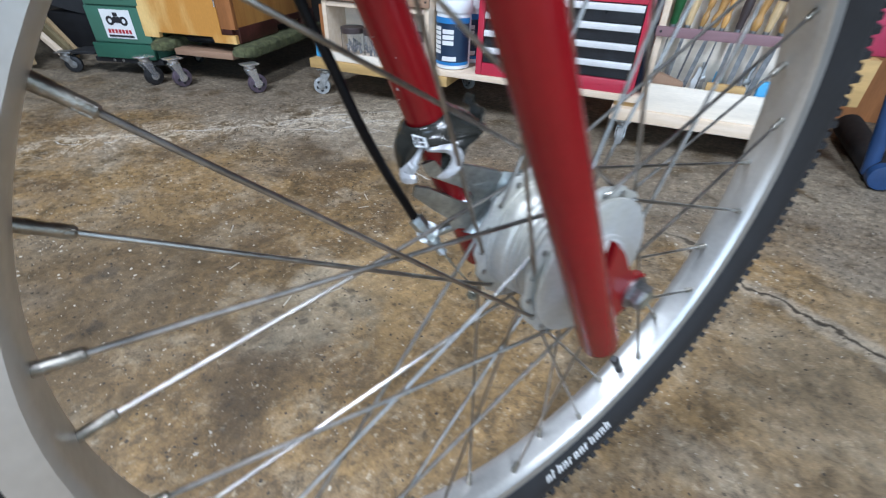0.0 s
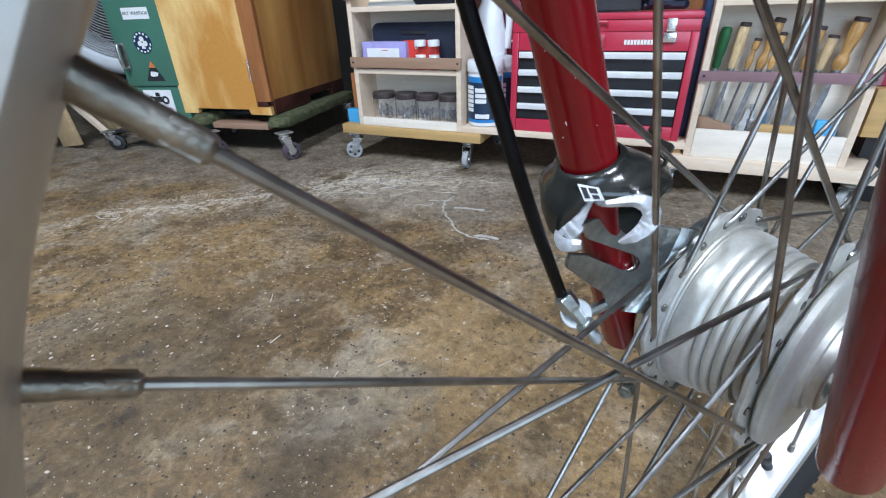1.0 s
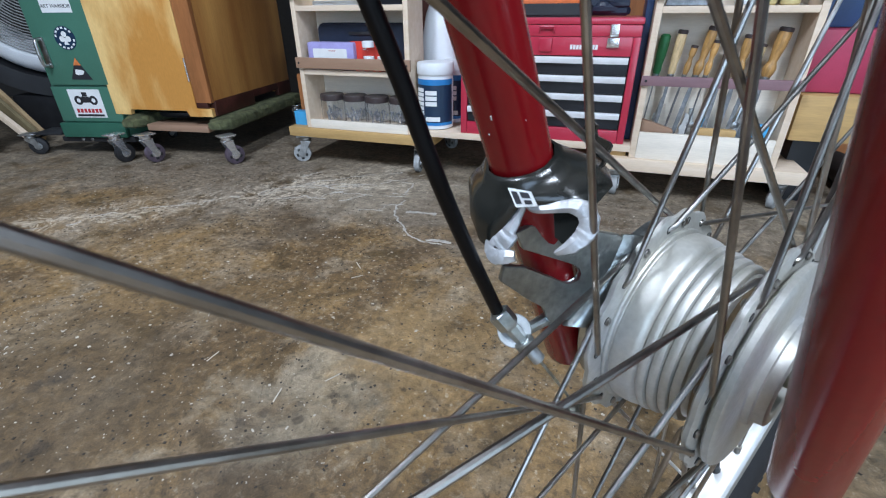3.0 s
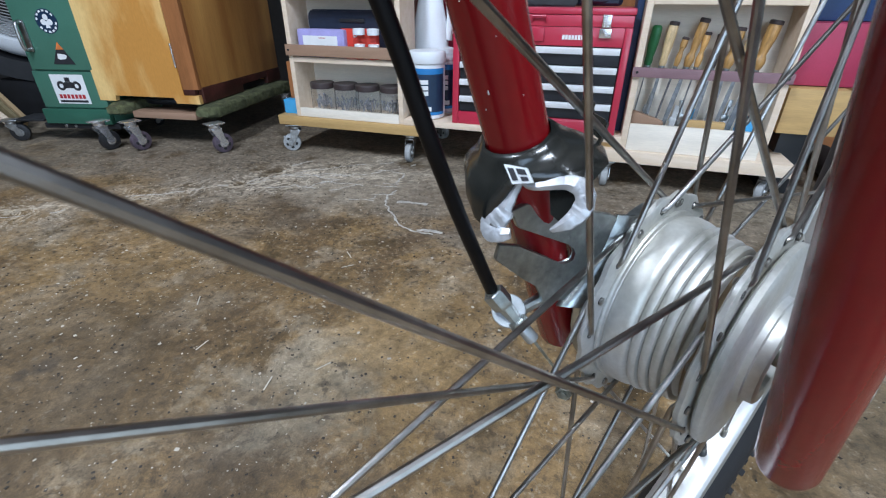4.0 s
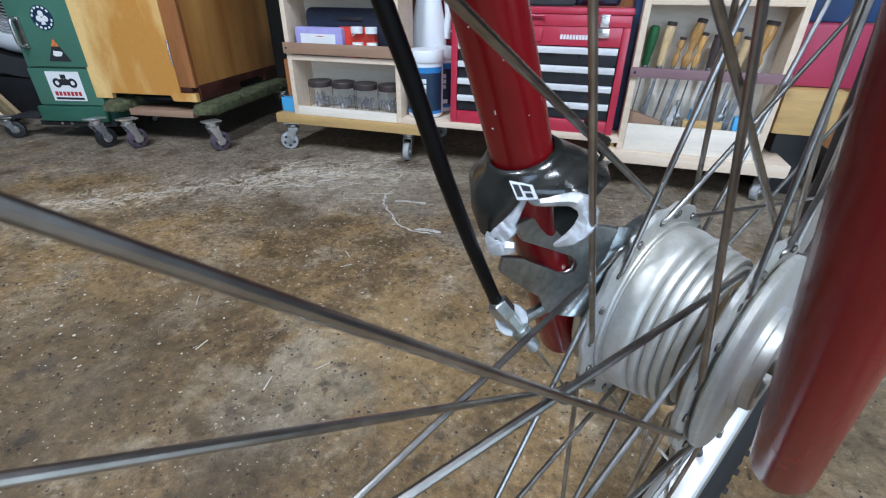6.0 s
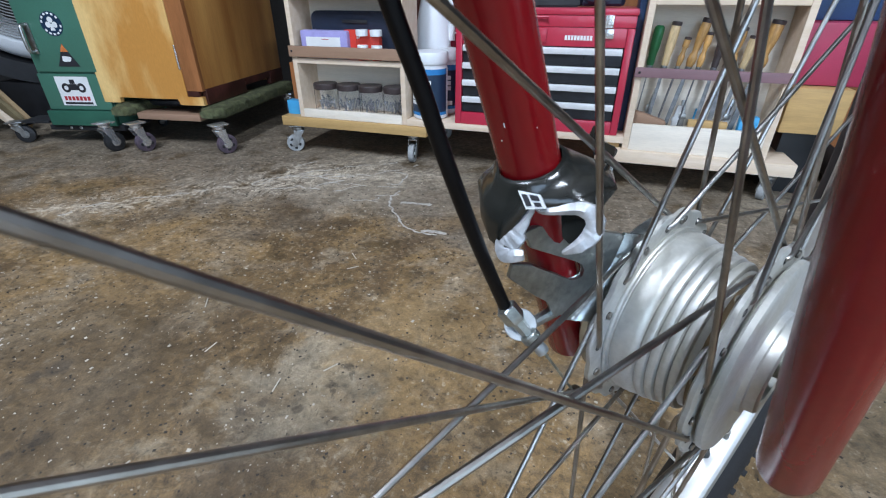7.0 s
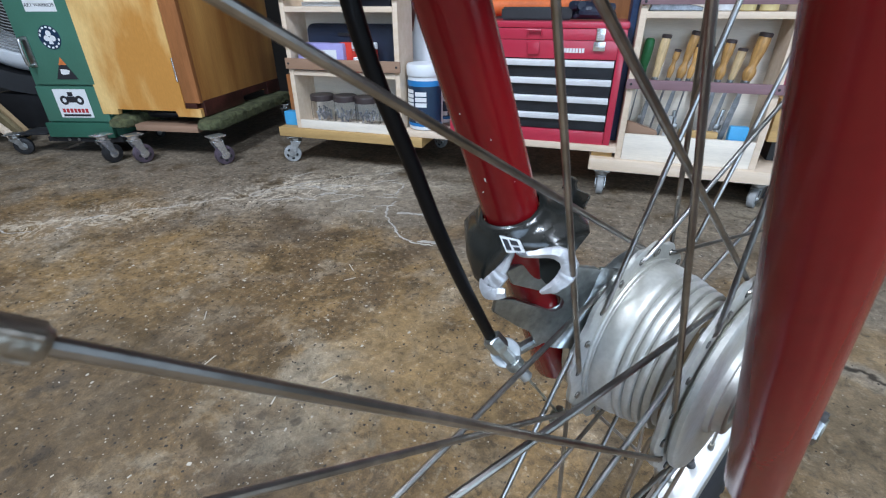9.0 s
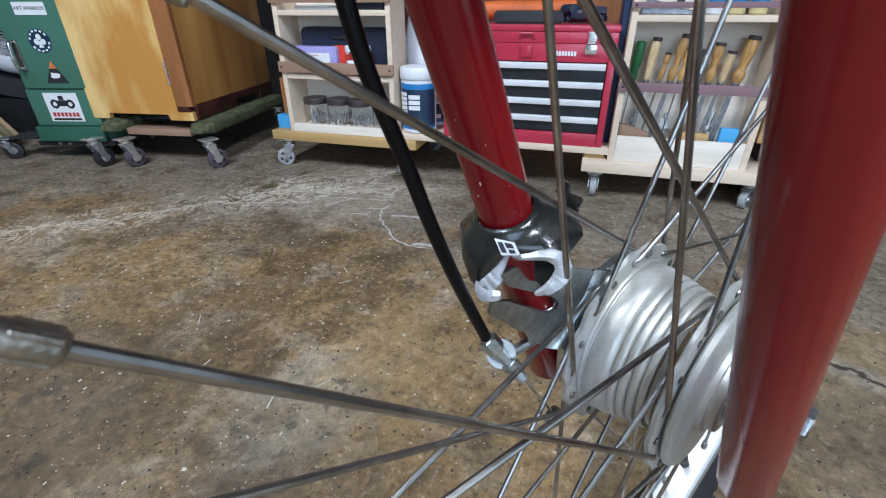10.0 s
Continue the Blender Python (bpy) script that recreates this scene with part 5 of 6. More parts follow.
# ---- chisels and screwdrivers in the rack ----
def hand_tool(x, tilt, length, r, material, blade_w, label, cat="chisel", top=0.24, cap=True, y=1.640):
    """Handle up, blade down behind the slat; origin at the slat's height."""
    t = thing(cat, pose(x, y, 0.352, 0, tilt, 0), label, cat, "hand tools in the rack")
    r *= 0.84
    bm = B()
    if material is handle_wood:
        prof = [(r * 0.60, -0.004), (r * 0.86, 0.008), (r * 0.98, 0.017), (r * 0.90, 0.026), (r * 0.62, 0.036), (r * 0.70, 0.046), (r * 0.96, length * 0.66), (r, length * 0.84), (r * 0.90, length * 0.96), (r * 0.6, length)]
    else:
        prof = [(r * 0.62, -0.004), (r * 0.80, 0.010), (r * 0.72, length * 0.22), (r * 0.95, length * 0.45), (r, length * 0.75), (r * 0.92, length * 0.95), (r * 0.6, length)]
    lathe(bm, prof, None, 18)
    h = part("handle", bm, material, t)
    if cap:
        bm = B()
        lathe(bm, [(r * 0.99, length * 0.93), (r * 1.02, length * 0.94), (r * 1.02, length * 1.0), (r * 0.85, length * 1.02)], None, 18)
        part("ferrule", bm, jar_lid, h, "dark leather striking cap")
    bm = B()
    lathe(bm, [(r * 0.66, -0.030), (r * 0.70, -0.004), (r * 0.66, 0.0)], None, 14)
    part("socket", bm, tool_steel, t)
    bm = B()
    blade_w *= 0.72
    if blade_w > 0.006:
        plate(bm, [(-0.004, -0.028), (0.004, -0.028), (blade_w / 2, -0.060), (blade_w / 2, -top + 0.004), (-blade_w / 2, -top), (-blade_w / 2, -0.060)], -0.0015, 0.0015, pose(0, 0, 0, 90, 0, 0))
    else:
        lathe(bm, [(0.0015, -top), (blade_w / 2, -top + 0.012), (blade_w / 2, -0.028)], None, 10)
    part("blade", bm, tool_steel, t)
    return t


hand_tool(0.173, 4, 0.100, 0.0165, handle_green, 0.005, "screwdriver with green fluted handle", "screwdriver", 0.20, False)
hand_tool(0.211, 5, 0.108, 0.0150, handle_pale, 0.012, "chisel with pale ash handle", top=0.20)
hand_tool(0.246, 8, 0.072, 0.0105, handle_wood, 0.008, "small chisel with boxwood handle", top=0.18)
hand_tool(0.274, 9, 0.118, 0.0150, handle_wood, 0.016, "chisel with turned boxwood handle", top=0.19)
hand_tool(0.298, 6, 0.085, 0.0110, handle_wood, 0.006, "slim chisel with boxwood handle", top=0.18)
hand_tool(0.336, 4, 0.080, 0.0140, jar_lid, 0.014, "chisel with dark handle", top=0.18)
hand_tool(0.372, 5, 0.098, 0.0155, handle_wood, 0.018, "chisel with orange-brown handle", top=0.19)
hand_tool(0.403, 7, 0.078, 0.0140, handle_pale, 0.014, "chisel with worn ash handle", top=0.19)
hand_tool(0.440, 8, 0.116, 0.0190, handle_wood, 0.020, "large chisel with stout boxwood handle", top=0.20)

# odds and ends lying in the rack
bm = B()
plate(bm, [(-0.050, 0.0), (0.045, 0.0), (0.040, 0.068), (-0.020, 0.086), (-0.048, 0.094)], -0.012, 0.012, pose(0, 0, 0, 90, 0, 0))
bmesh.ops.bevel(bm, geom=bm.edges[:], offset=0.003, segments=1, affect="EDGES")
solid("wood_offcut", bm, slat_brown, pose(0.205, 1.625, 0.1358), "small brown wood offcut in the rack", "wood")
bm = B()
box(bm, -0.05, 0.05, -0.012, 0.012, 0, 0.075, 0.003)
solid("sanding_block", bm, ply_yellow, pose(0.355, 1.628, 0.1358, 0, 0, -4), "yellow wooden block in the rack", "block")
bm = B()
box(bm, -0.024, 0.024, -0.012, 0.012, 0, 0.095, 0.005)
solid("marking_gauge", bm, light_blue, pose(0.455, 1.628, 0.1358), "bright blue plastic gauge in the rack", "tool")
# upper tier of the rack: glue bottles and a plane
for x, material in ((0.395, cream_resin), (0.445, cream_resin), (0.345, white_plastic)):
    t = thing("glue_bottle", pose(x, 1.645, 0.5179), "squeeze bottle of yellow wood glue", "bottle", "glue bottles")
    bm = B()
    lathe(bm, [(0.018, 0), (0.021, 0.003), (0.021, 0.080), (0.016, 0.095), (0.008, 0.105)], None, 22)
    part("body", bm, material, t)
    bm = B()
    lathe(bm, [(0.0216, 0.020), (0.0216, 0.065)], None, 22)
    part("label", bm, label_blue, t, "blue label")
t = thing("hand_plane", pose(0.22, 1.640, 0.5179), "small steel plane with curved wooden tote", "plane")
bm = B()
plate(bm, [(-0.06, 0.0), (0.07, 0.0), (0.07, 0.010), (0.02, 0.016), (-0.01, 0.030), (-0.04, 0.036), (-0.055, 0.025)], -0.02, 0.02, pose(0, 0, 0, 90, 0, 0))
bmesh.ops.bevel(bm, geom=bm.edges[:], offset=0.002, segments=1, affect="EDGES")
part("body", bm, tool_steel, t)
bm = B()
tube(bm, smooth_line([(0.03, 0, 0.014), (0.040, 0, 0.04), (0.032, 0, 0.06)], 5), 0.010, 10)
part("knob", bm, jar_lid, t)

# beside the rack
board("plywood_crate", 0.530, 0.668, 1.62, 1.90, 0.1950, 0.312, ply_yellow, "ochre plywood crate on the dolly end", "crate", 0.002)
board("crimson_case", 0.525, 0.70, 1.66, 1.86, 0.3122, 0.465, magenta, "crimson hard case on a plywood crate", "case", 0.012)
board("blue_crate", 0.54, 0.74, 1.72, 1.90, 0.4653, 0.66, blue_plastic, "blue plastic crate on a crimson case", "crate", 0.008)

# clutter low in the rack: clamps, bits and small blades
for x, w, h, material, label, tilt in ((0.268, 0.016, 0.105, label_white, "white plastic clamp jaw in the rack", 8), (0.300, 0.012, 0.120, galv, "small steel try square in the rack", -6), (0.322, 0.014, 0.098, light_blue, "pale blue plastic clamp in the rack", 5),
                                       (0.398, 0.010, 0.130, galv, "narrow steel rule in the rack", 7), (0.424, 0.013, 0.112, label_white, "white plastic marker in the rack", -5), (0.180, 0.007, 0.150, galv, "thin steel file in the rack", 10)):
    bm = B()
    box(bm, -w / 2, w / 2, -0.004, 0.004, 0.0, h, 0.0015)
    box(bm, -w / 2 - 0.004, w / 2 + 0.004, -0.0055, 0.0055, h * 0.55, h * 0.68, 0.0015)
    solid("small_tool", bm, material, pose(x, 1.668, 0.1372, 0, tilt, 0), label, "tool", "small tools in the rack")


# ---- wooden cabinet on its carpeted dolly ----
CAB = pose(-1.322, 1.540, 0.0, 0, 0, 8)
cab = thing("wooden_cabinet", CAB @ pose(0, 0, 0.165), "old varnished plywood cabinet with red-brown stile on a dolly", "cabinet")
CW, CD, CH = 0.425, 0.58, 0.95
bm = B()
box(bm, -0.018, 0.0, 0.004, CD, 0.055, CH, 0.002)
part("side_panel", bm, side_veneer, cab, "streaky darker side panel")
bm = B()
box(bm, -CW, -CW + 0.018, 0.019, CD, 0.0, CH, 0.002)
part("side_panel", bm, oak_panel, cab)
bm = B()
box(bm, -CW + 0.0185, -0.0185, CD - 0.012, CD, 0.0, CH)
part("back_panel", bm, oak_panel, cab)
bm = B()
box(bm, -CW, 0.0, 0.0, CD, CH, CH + 0.018, 0.003)
part("top_panel", bm, oak_panel, cab)
bm = B()
plate(bm, [(-CW + 0.002, 0.0), (-CW + 0.070, 0.0), (-CW + 0.074, 0.020), (-0.108, 0.020), (-0.100, 0.0), (-0.004, 0.0), (-0.004, 0.030), (-0.064, 0.030), (-0.064, CH - 0.002), (-CW + 0.002, CH - 0.002)], -0.0, 0.018, pose(0, -0.0005, 0, 90, 0, 0))
part("door", bm, oak_panel, cab, "honey-coloured plywood door with cut-out foot")
bm = B()
box(bm, -0.0630, 0.0005, -0.0170, 0.003, 0.050, CH, 0.002)
part("stile", bm, walnut, cab, "red-brown stile")
bm = B()
for z in (0.125,):
    rod(bm, (-0.0660, -0.0195, z), (-0.0660, -0.0195, z + 0.080), 0.0034, seg=10)
part("hinge", bm, chrome, cab, "bright hinge knuckles")
bm = B()
box(bm, -0.0165, 0.0035, 0.002, CD * 0.45, 0.0, 0.0545, 0.002)
box(bm, -0.0165, 0.0035, CD * 0.80, CD, 0.0, 0.0545, 0.002)
box(bm, -0.0160, 0.0030, CD * 0.451, CD * 0.799, 0.028, 0.0545, 0.001)
box(bm, -0.0630, -0.0170, -0.0160, 0.0, 0.0310, 0.0495, 0.001)
part("plinth", bm, dark_plinth, cab, "scuffed dark plinth")
bm = B()
box(bm, -CW + 0.02, -0.02, 0.02, CD - 0.02, 0.045, 0.060)
part("bottom", bm, dark_plinth, cab)

dolly = thing("furniture_dolly", CAB @ pose(0, 0, 0), "furniture dolly with two green carpeted rails", "dolly")


def carpet_rail(m, length, seed):
    random.seed(seed)
    bm = B()
    rings = []
    n, k = 110, 26
    for i in range(n + 1):
        x = length * i / n
        f = min(1.0, 0.55 + 6 * min(i, n - i) / n)
        ring = []
        for j in range(k):
            t = 2 * math.pi * j / k
            e = 0.6
            c, s = math.cos(t), math.sin(t)
            wob = 1 + 0.10 * noise.noise(Vector((x * 40, c * 2, s * 2 + seed))) + 0.10 * noise.noise(Vector((x * 160, c * 7, s * 7 + seed)))
            ring.append(m @ Vector((x, 0.044 * f * wob * abs(c) ** e * (1 if c > 0 else -1), 0.023 * f * wob * abs(s) ** e * (1 if s > 0 else -1))))
        rings.append(ring)
    ring_loft(bm, rings)
    rail = part("carpet_rail", bm, carpet, dolly, "rail wrapped in matted green carpet")
    pv, pf = [], []
    for _ in range(5200):
        ring = rings[random.randrange(1, n)]
        j = random.randrange(k)
        c = sum((q for q in ring), Vector()) / k
        p = ring[j].lerp(ring[(j + 1) % k], random.random()) + (m.to_3x3() @ Vector((random.uniform(-1, 1) * length / n, 0, 0)))
        up = (p - c).normalized()
        side = Vector((random.uniform(-1, 1), random.uniform(-1, 1), random.uniform(-1, 1))).normalized() * 0.0011
        tip = p + up * random.uniform(0.002, 0.0055) + Vector((random.uniform(-1, 1), random.uniform(-1, 1), random.uniform(-1, 0.4))) * 0.0035
        pv += [p - up * 0.001 - side, p - up * 0.001 + side, tip]
        pf.append((len(pv) - 3, len(pv) - 2, len(pv) - 1))
    me = bpy.data.meshes.new("carpet_nap")
    me.from_pydata(pv, [], pf)
    me.materials.append(carpet)
    pile = new("carpet_nap", me)
    pile.parent = rail
    tagged(pile, "frayed carpet fibres", kind="stuff")
    return rail


carpet_rail(pose(0.012, -0.045, 0.1385, 0, 0, 90), 0.66, 3)
carpet_rail(pose(-0.345, -0.060, 0.1385, 0, 0, 90), 0.66, 4)
bm = B()
box(bm, -0.300, -0.035, -0.020, 0.07, 0.106, 0.130, 0.003)
part("cross_board", bm, slat_brown, dolly, "raw brown wooden cross board")
for x, y, sw, cm in ((0.070, -0.045, 60, castor_purple), (-0.250, -0.075, 50, castor_purple), (-0.368, -0.092, 45, castor_black), (0.03, 0.56, 20, castor_purple), (-0.40, 0.56, -30, castor_purple)):
    castor(CAB @ pose(x, y, 0), cm, swivel=-sw - 60, height=0.112, r=0.036, metal=chrome, group="castors of the furniture dolly")

# black moving blanket under the cabinet
bm = B()
tube(bm, smooth_line([(-0.36, 0.10, 0.150), (-0.25, 0.07, 0.152), (-0.14, 0.10, 0.150)], 5), 0.014, 10)
solid("dark_strap", bm, black_plastic, CAB @ pose(0, 0, 0), "black webbing strap lying on the dolly", "strap")

# ---- green locker ----
GRN = pose(-1.972, 1.416, 0.0, 0, 0, 14)
loc = thing("green_locker", GRN @ pose(0, 0, 0.075), "green enamelled steel locker with stickers on its door", "locker")
GW, GH, GD = 0.262, 0.515, 0.30
bm = B()
box(bm, 0.0, GW, 0.0, GD, 0.0, GH, 0.004)
part("body", bm, green_paint, loc)
bm = B()
box(bm, 0.014, GW - 0.004, -0.012, -0.0005, 0.197, GH - 0.008, 0.002)
door = part("door", bm, green_paint, loc, "green door")
bm = B()
box(bm, 0.004, GW - 0.002, -0.010, -0.0005, 0.060, 0.190, 0.002)
lower = part("lower_panel", bm, green_paint, loc)
bm = B()
box(bm, -0.006, GW, -0.022, -0.0005, 0.0, 0.056, 0.004)
part("kick_plate", bm, green_dark, loc)
bm = B()
box(bm, 0.032, 0.054, -0.018, -0.0125, 0.258, 0.362, 0.003)
tube(bm, smooth_line([(0.043, -0.018, 0.354), (0.043, -0.040, 0.347), (0.043, -0.040, 0.273), (0.043, -0.018, 0.266)], 5), 0.006, 10)
part("handle", bm, galv, door, "worn metal pull handle")


def sticker(x, z, w, h, material, parent, name="sticker", y=-0.0126, rot=0.0):
    bm = B()
    box(bm, -w / 2, w / 2, -0.0008, 0.0, -h / 2, h / 2)
    s = part(name, bm, material, parent)
    s.matrix_basis = pose(x, y, z, 0, rot, 0)
    return s


s = sticker(0.146, 0.460, 0.115, 0.040, label_white, door)
text("ART WARRIOR", 0.0165, ink_black, pose(0, -0.0010, 0, 90, 0, 0), s)
bm = B()
lathe(bm, [(0.040, 0), (0.040, 0.0008)], pose(0, 0, 0, 90, 0, 0), 32)
s = part("sticker", bm, label_navy, door)
s.matrix_basis = pose(0.140, -0.0126, 0.358)
bm = B()
for k in range(14):
    if k not in (3, 10):
        box(bm, -0.0042, 0.0042, -0.0015, -0.0009, 0.0305, 0.0368, 0, pose(0, 0, 0, 0, 360 / 14 * k, 0))
for x, z in ((0.0, 0.013), (-0.012, -0.003), (0.012, -0.003)):
    lathe(bm, [(0.0004, 0), (0.0098, 0), (0.0098, 0.0006)], pose(x, -0.0009, z, 90, 0, 0), 18)
plate(bm, [(-0.009, -0.022), (0.009, -0.022), (0.002, 0.0), (-0.002, 0.0)], 0.0, 0.0006, pose(0, -0.0009, 0, 90, 0, 0))
part("print", bm, label_white, s, "white ring of bars and clover shape")
bm = B()
plate(bm, [(-0.042, -0.030), (0.042, -0.030), (0.0, 0.046)], 0, 0.0008, pose(0, 0, 0, 90, 0, 0))
s = part("sticker", bm, ink_black, door)
s.matrix_basis = pose(0.150, -0.0126, 0.246)
bm = B()
plate(bm, [(-0.015, 0.020), (0.015, 0.020), (0.0, 0.046)], 0, 0.0006, pose(0, -0.0009, 0, 90, 0, 0))
part("print", bm, ink_orange, s)
bm = B()
plate(bm, [(-0.018, -0.010), (-0.010, -0.014), (0.012, -0.012), (0.020, 0.000), (0.010, 0.004), (-0.014, 0.006)], 0, 0.0006, pose(0, -0.0009, 0, 90, 0, 0))
part("print", bm, label_white, s)
s = sticker(0.133, 0.128, 0.130, 0.105, label_white, lower, y=-0.0106)
bm = B()
for x, z, r in ((-0.030, 0.012, 0.017), (0.030, 0.012, 0.017)):
    lathe(bm, [(0.008, 0), (r, 0), (r, 0.0006), (0.008, 0.0006)], pose(x, -0.0009, z, 90, 0, 0), 20, closed=True)
box(bm, -0.016, 0.016, -0.0015, -0.0009, 0.004, 0.026)
box(bm, -0.010, 0.010, -0.0015, -0.0009, 0.027, 0.042)
part("print", bm, ink_black, s, "black tractor-like shape")
bm = B()
for i in range(7):
    box(bm, -0.052 + i * 0.0152, -0.041 + i * 0.0152, -0.0015, -0.0009, -0.034, -0.019)
part("print", bm, ink_red, s, "red strokes")
bm = B()
box(bm, -0.055, 0.055, -0.0015, -0.0009, -0.048, -0.040)
part("print", bm, ink_black, s)
# dark strip and box on the locker
bm = B()
box(bm, -0.10, 0.10, -0.12, 0.12, 0.0, 0.06, 0.008)
solid("black_box", bm, black_plastic, GRN @ pose(0.13, 0.15, 0.5905), "flat black box on top of the locker", "box")
# locker dolly
ld = thing("locker_dolly", GRN, "low black dolly under the green locker", "dolly")
bm = B()
box(bm, -0.03, 0.28, -0.01, 0.32, 0.054, 0.074, 0.004)
part("deck", bm, black_plastic, ld)
for x in (0.06, 0.10):
    bm = B()
    lathe(bm, [(0.006, 0), (0.006, 0.002), (0.004, 0.0032)], pose(x, -0.0105, 0.064, 90, 0, 0), 12)
    part("bolt", bm, galv, ld, "bright bolt head")
for x, y, sw in ((-0.150, -0.005, 200), (0.20, 0.02, 230), (0.0, 0.28, 100), (0.24, 0.28, 10)):
    castor(GRN @ pose(x, y, 0), castor_black, swivel=sw, height=0.054 if x > -0.1 else 0.085, r=0.020 if x > -0.1 else 0.034, w=0.018, metal=galv, group="castors of the locker dolly")

# ---- floor fan on its stand of timber ----
FAN = look((-2.40, 1.75, 0.67), (-3.30, 3.45, 0.72)) @ pose(0, 0, 0, 0, 0, 0) @ Matrix.Diagonal((1.28, 1.28, 1.28, 1))
fan = thing("floor_fan", FAN, "large white and black floor fan with spiral wire grille", "fan")
bm = B()
lathe(bm, [(0.262, 0.006), (0.270, 0.020), (0.292, 0.018), (0.316, 0.002), (0.328, -0.020), (0.330, -0.07), (0.300, -0.11), (0.24, -0.11), (0.252, -0.06), (0.256, -0.01)], None, 64, closed=True)
part("shroud", bm, fan_white, fan, "white round shroud")
bm = B()
tube(bm, [Vector(((0.03 + 0.23 * i / 760) * math.cos(i * 0.19), (0.03 + 0.23 * i / 760) * math.sin(i * 0.19), 0.012 + 0.022 * math.cos(1.5 * i / 760))) for i in range(761)], 0.0020, 5)
for k in range(8):
    a = radians(45 * k)
    tube(bm, [Vector(((0.03 + 0.057 * j) * math.cos(a), (0.03 + 0.057 * j) * math.sin(a), 0.030 - 0.0045 * j)) for j in range(5)], 0.0024, 6)
part("grille", bm, castor_grey, fan, "pale wire grille")
bm = B()
for k in range(5):
    a = 72 * k
    m = pose(0, 0, -0.03, 0, 0, a) @ pose(0, 0, 0, 25, 0, 0)
    plate(bm, [(0.03, -0.02), (0.20, -0.075), (0.215, 0.02), (0.19, 0.07), (0.03, 0.03)], -0.0015, 0.0015, m)
part("blade", bm, black_plastic, fan, "dark fan blades")
bm = B()
lathe(bm, [(0.035, 0.030), (0.05, 0.02), (0.05, -0.12), (0.03, -0.13)], None, 24)
part("motor", bm, black_plastic, fan)
bm = B()
arc = [Vector((0.345 * math.cos(radians(t)), 0.345 * math.sin(radians(t)), -0.03)) for t in range(-165, -14, 6)]
rings = []
for p in arc:
    d = p.normalized()
    rings.append([p + d * 0.055 + Vector((0, 0, 0.06)), p + d * 0.055 + Vector((0, 0, -0.08)), p - d * 0.006 + Vector((0, 0, -0.08)), p - d * 0.006 + Vector((0, 0, 0.04))])
ring_loft(bm, rings)
part("cradle", bm, black_plastic, fan, "dark moulded cradle")
bm = B()
box(bm, -0.30, 0.26, -0.06, 0.20, 0.0, 0.165, 0.01)
solid("dark_crate", bm, black_plastic, pose(-2.38, 1.80, 0, 0, 0, 20), "dark crate carrying the fan", "crate")

bm = B()
lathe(bm, [(0.030, -0.02), (0.034, 0.0), (0.034, 0.030), (0.028, 0.038)], pose(-0.352, 0.02, 0.0), 24)
part("pivot_knob", bm, navy_case, fan, "dark tilt knob")
# timber leaning and lying before the fan
for x, y, lean, L0, w, shade in ((-2.105, 1.385, -55.5, 0.78, 0.013, pine), (-2.25, 1.460, -50, 0.62, 0.032, olive_plank), (-2.37, 1.325, -8, 0.235, 0.070, plank_wood),
                                 (-2.29, 1.505, -47, 0.55, 0.030, plank_wood), (-2.49, 1.295, -14, 0.20, 0.050, slat_brown)):
    bm = B()
    box(bm, -w, w, -0.009, 0.009, 0, L0, 0.002)
    solid("timber_offcut", bm, shade, pose(x, y, w * math.sin(radians(-lean)), 0, lean, 0), "raw timber board leaning beside the fan", "timber", "timber offcuts")
bm = B()
box(bm, -0.055, 0.060, -0.05, 0.06, 0.066, 0.074, 0.002)
box(bm, -0.085, -0.045, -0.045, 0.02, 0.058, 0.066, 0.002, pose(0, 0, 0, 0, -10, 0))
solid("dolly_bracket", bm, black_plastic, pose(-2.075, 1.43, 0.012, 0, 0, 20), "black steel corner bracket of a dolly", "bracket")

# boxes in the dark behind the row
board("shadow_cabinet", -1.05, -0.2, 2.25, 2.55, 0.0, 1.1, dark_plinth, "dark wooden cabinet against the back wall", "cabinet", 0.004)
board("shadow_cabinet", -0.1, 1.0, 2.25, 2.55, 0.0, 1.0, walnut, "brown wooden cabinet against the back wall", "cabinet", 0.004)
board("wood_block", -1.030, -0.9685, 1.66, 1.78, 0.1367, 0.31, walnut, "brown wood block beside the jar shelf", "block")
board("blue_card", -1.035, -0.985, 1.62, 1.655, 0.1367, 0.185, light_blue, "light blue carton on the dolly deck", "box", 0.001)

board("storage_box", 0.57, 0.66, 1.70, 1.88, 0.0, 0.1948, black_plastic, "black box under the plywood crate", "box", 0.004)

# ---- repair stand that holds the bicycle by its steering column ----
stand = thing("repair_stand", pose(0.80, 1.60, 0), "blue steel bicycle repair stand with black padded foot", "stand")
bm = B()
tube(bm, [(-0.010, 0.0, 0.040), (0.015, 0.42, 0.040)], [0.034, 0.040], 22)
part("foot", bm, rubber, stand, "black padded foot")
bm = B()
lathe(bm, [(0.020, 0.0), (0.033, 0.002), (0.035, 0.006), (0.035, 0.034), (0.030, 0.040)], frame_to((-0.011, -0.030, 0.038), (0.06, 1.0, 0.0)), 22)
part("end_cap", bm, blue_plastic, stand, "blue end cap")
bm = B()
tube(bm, [(-0.030, 0.02, 0.030), (-0.046, 0.02, 0.115), (-0.086, 0.02, 0.320)], 0.018, 18)
part("post", bm, blue_plastic, stand, "blue steel tube")
bm = B()
tube(bm, smooth_line([(-0.084, 0.02, 0.310), (-0.075, 0.02, 0.40), (-0.02, 0.03, 0.80), (0.06, 0.06, 1.20)], 6), 0.017, 16)
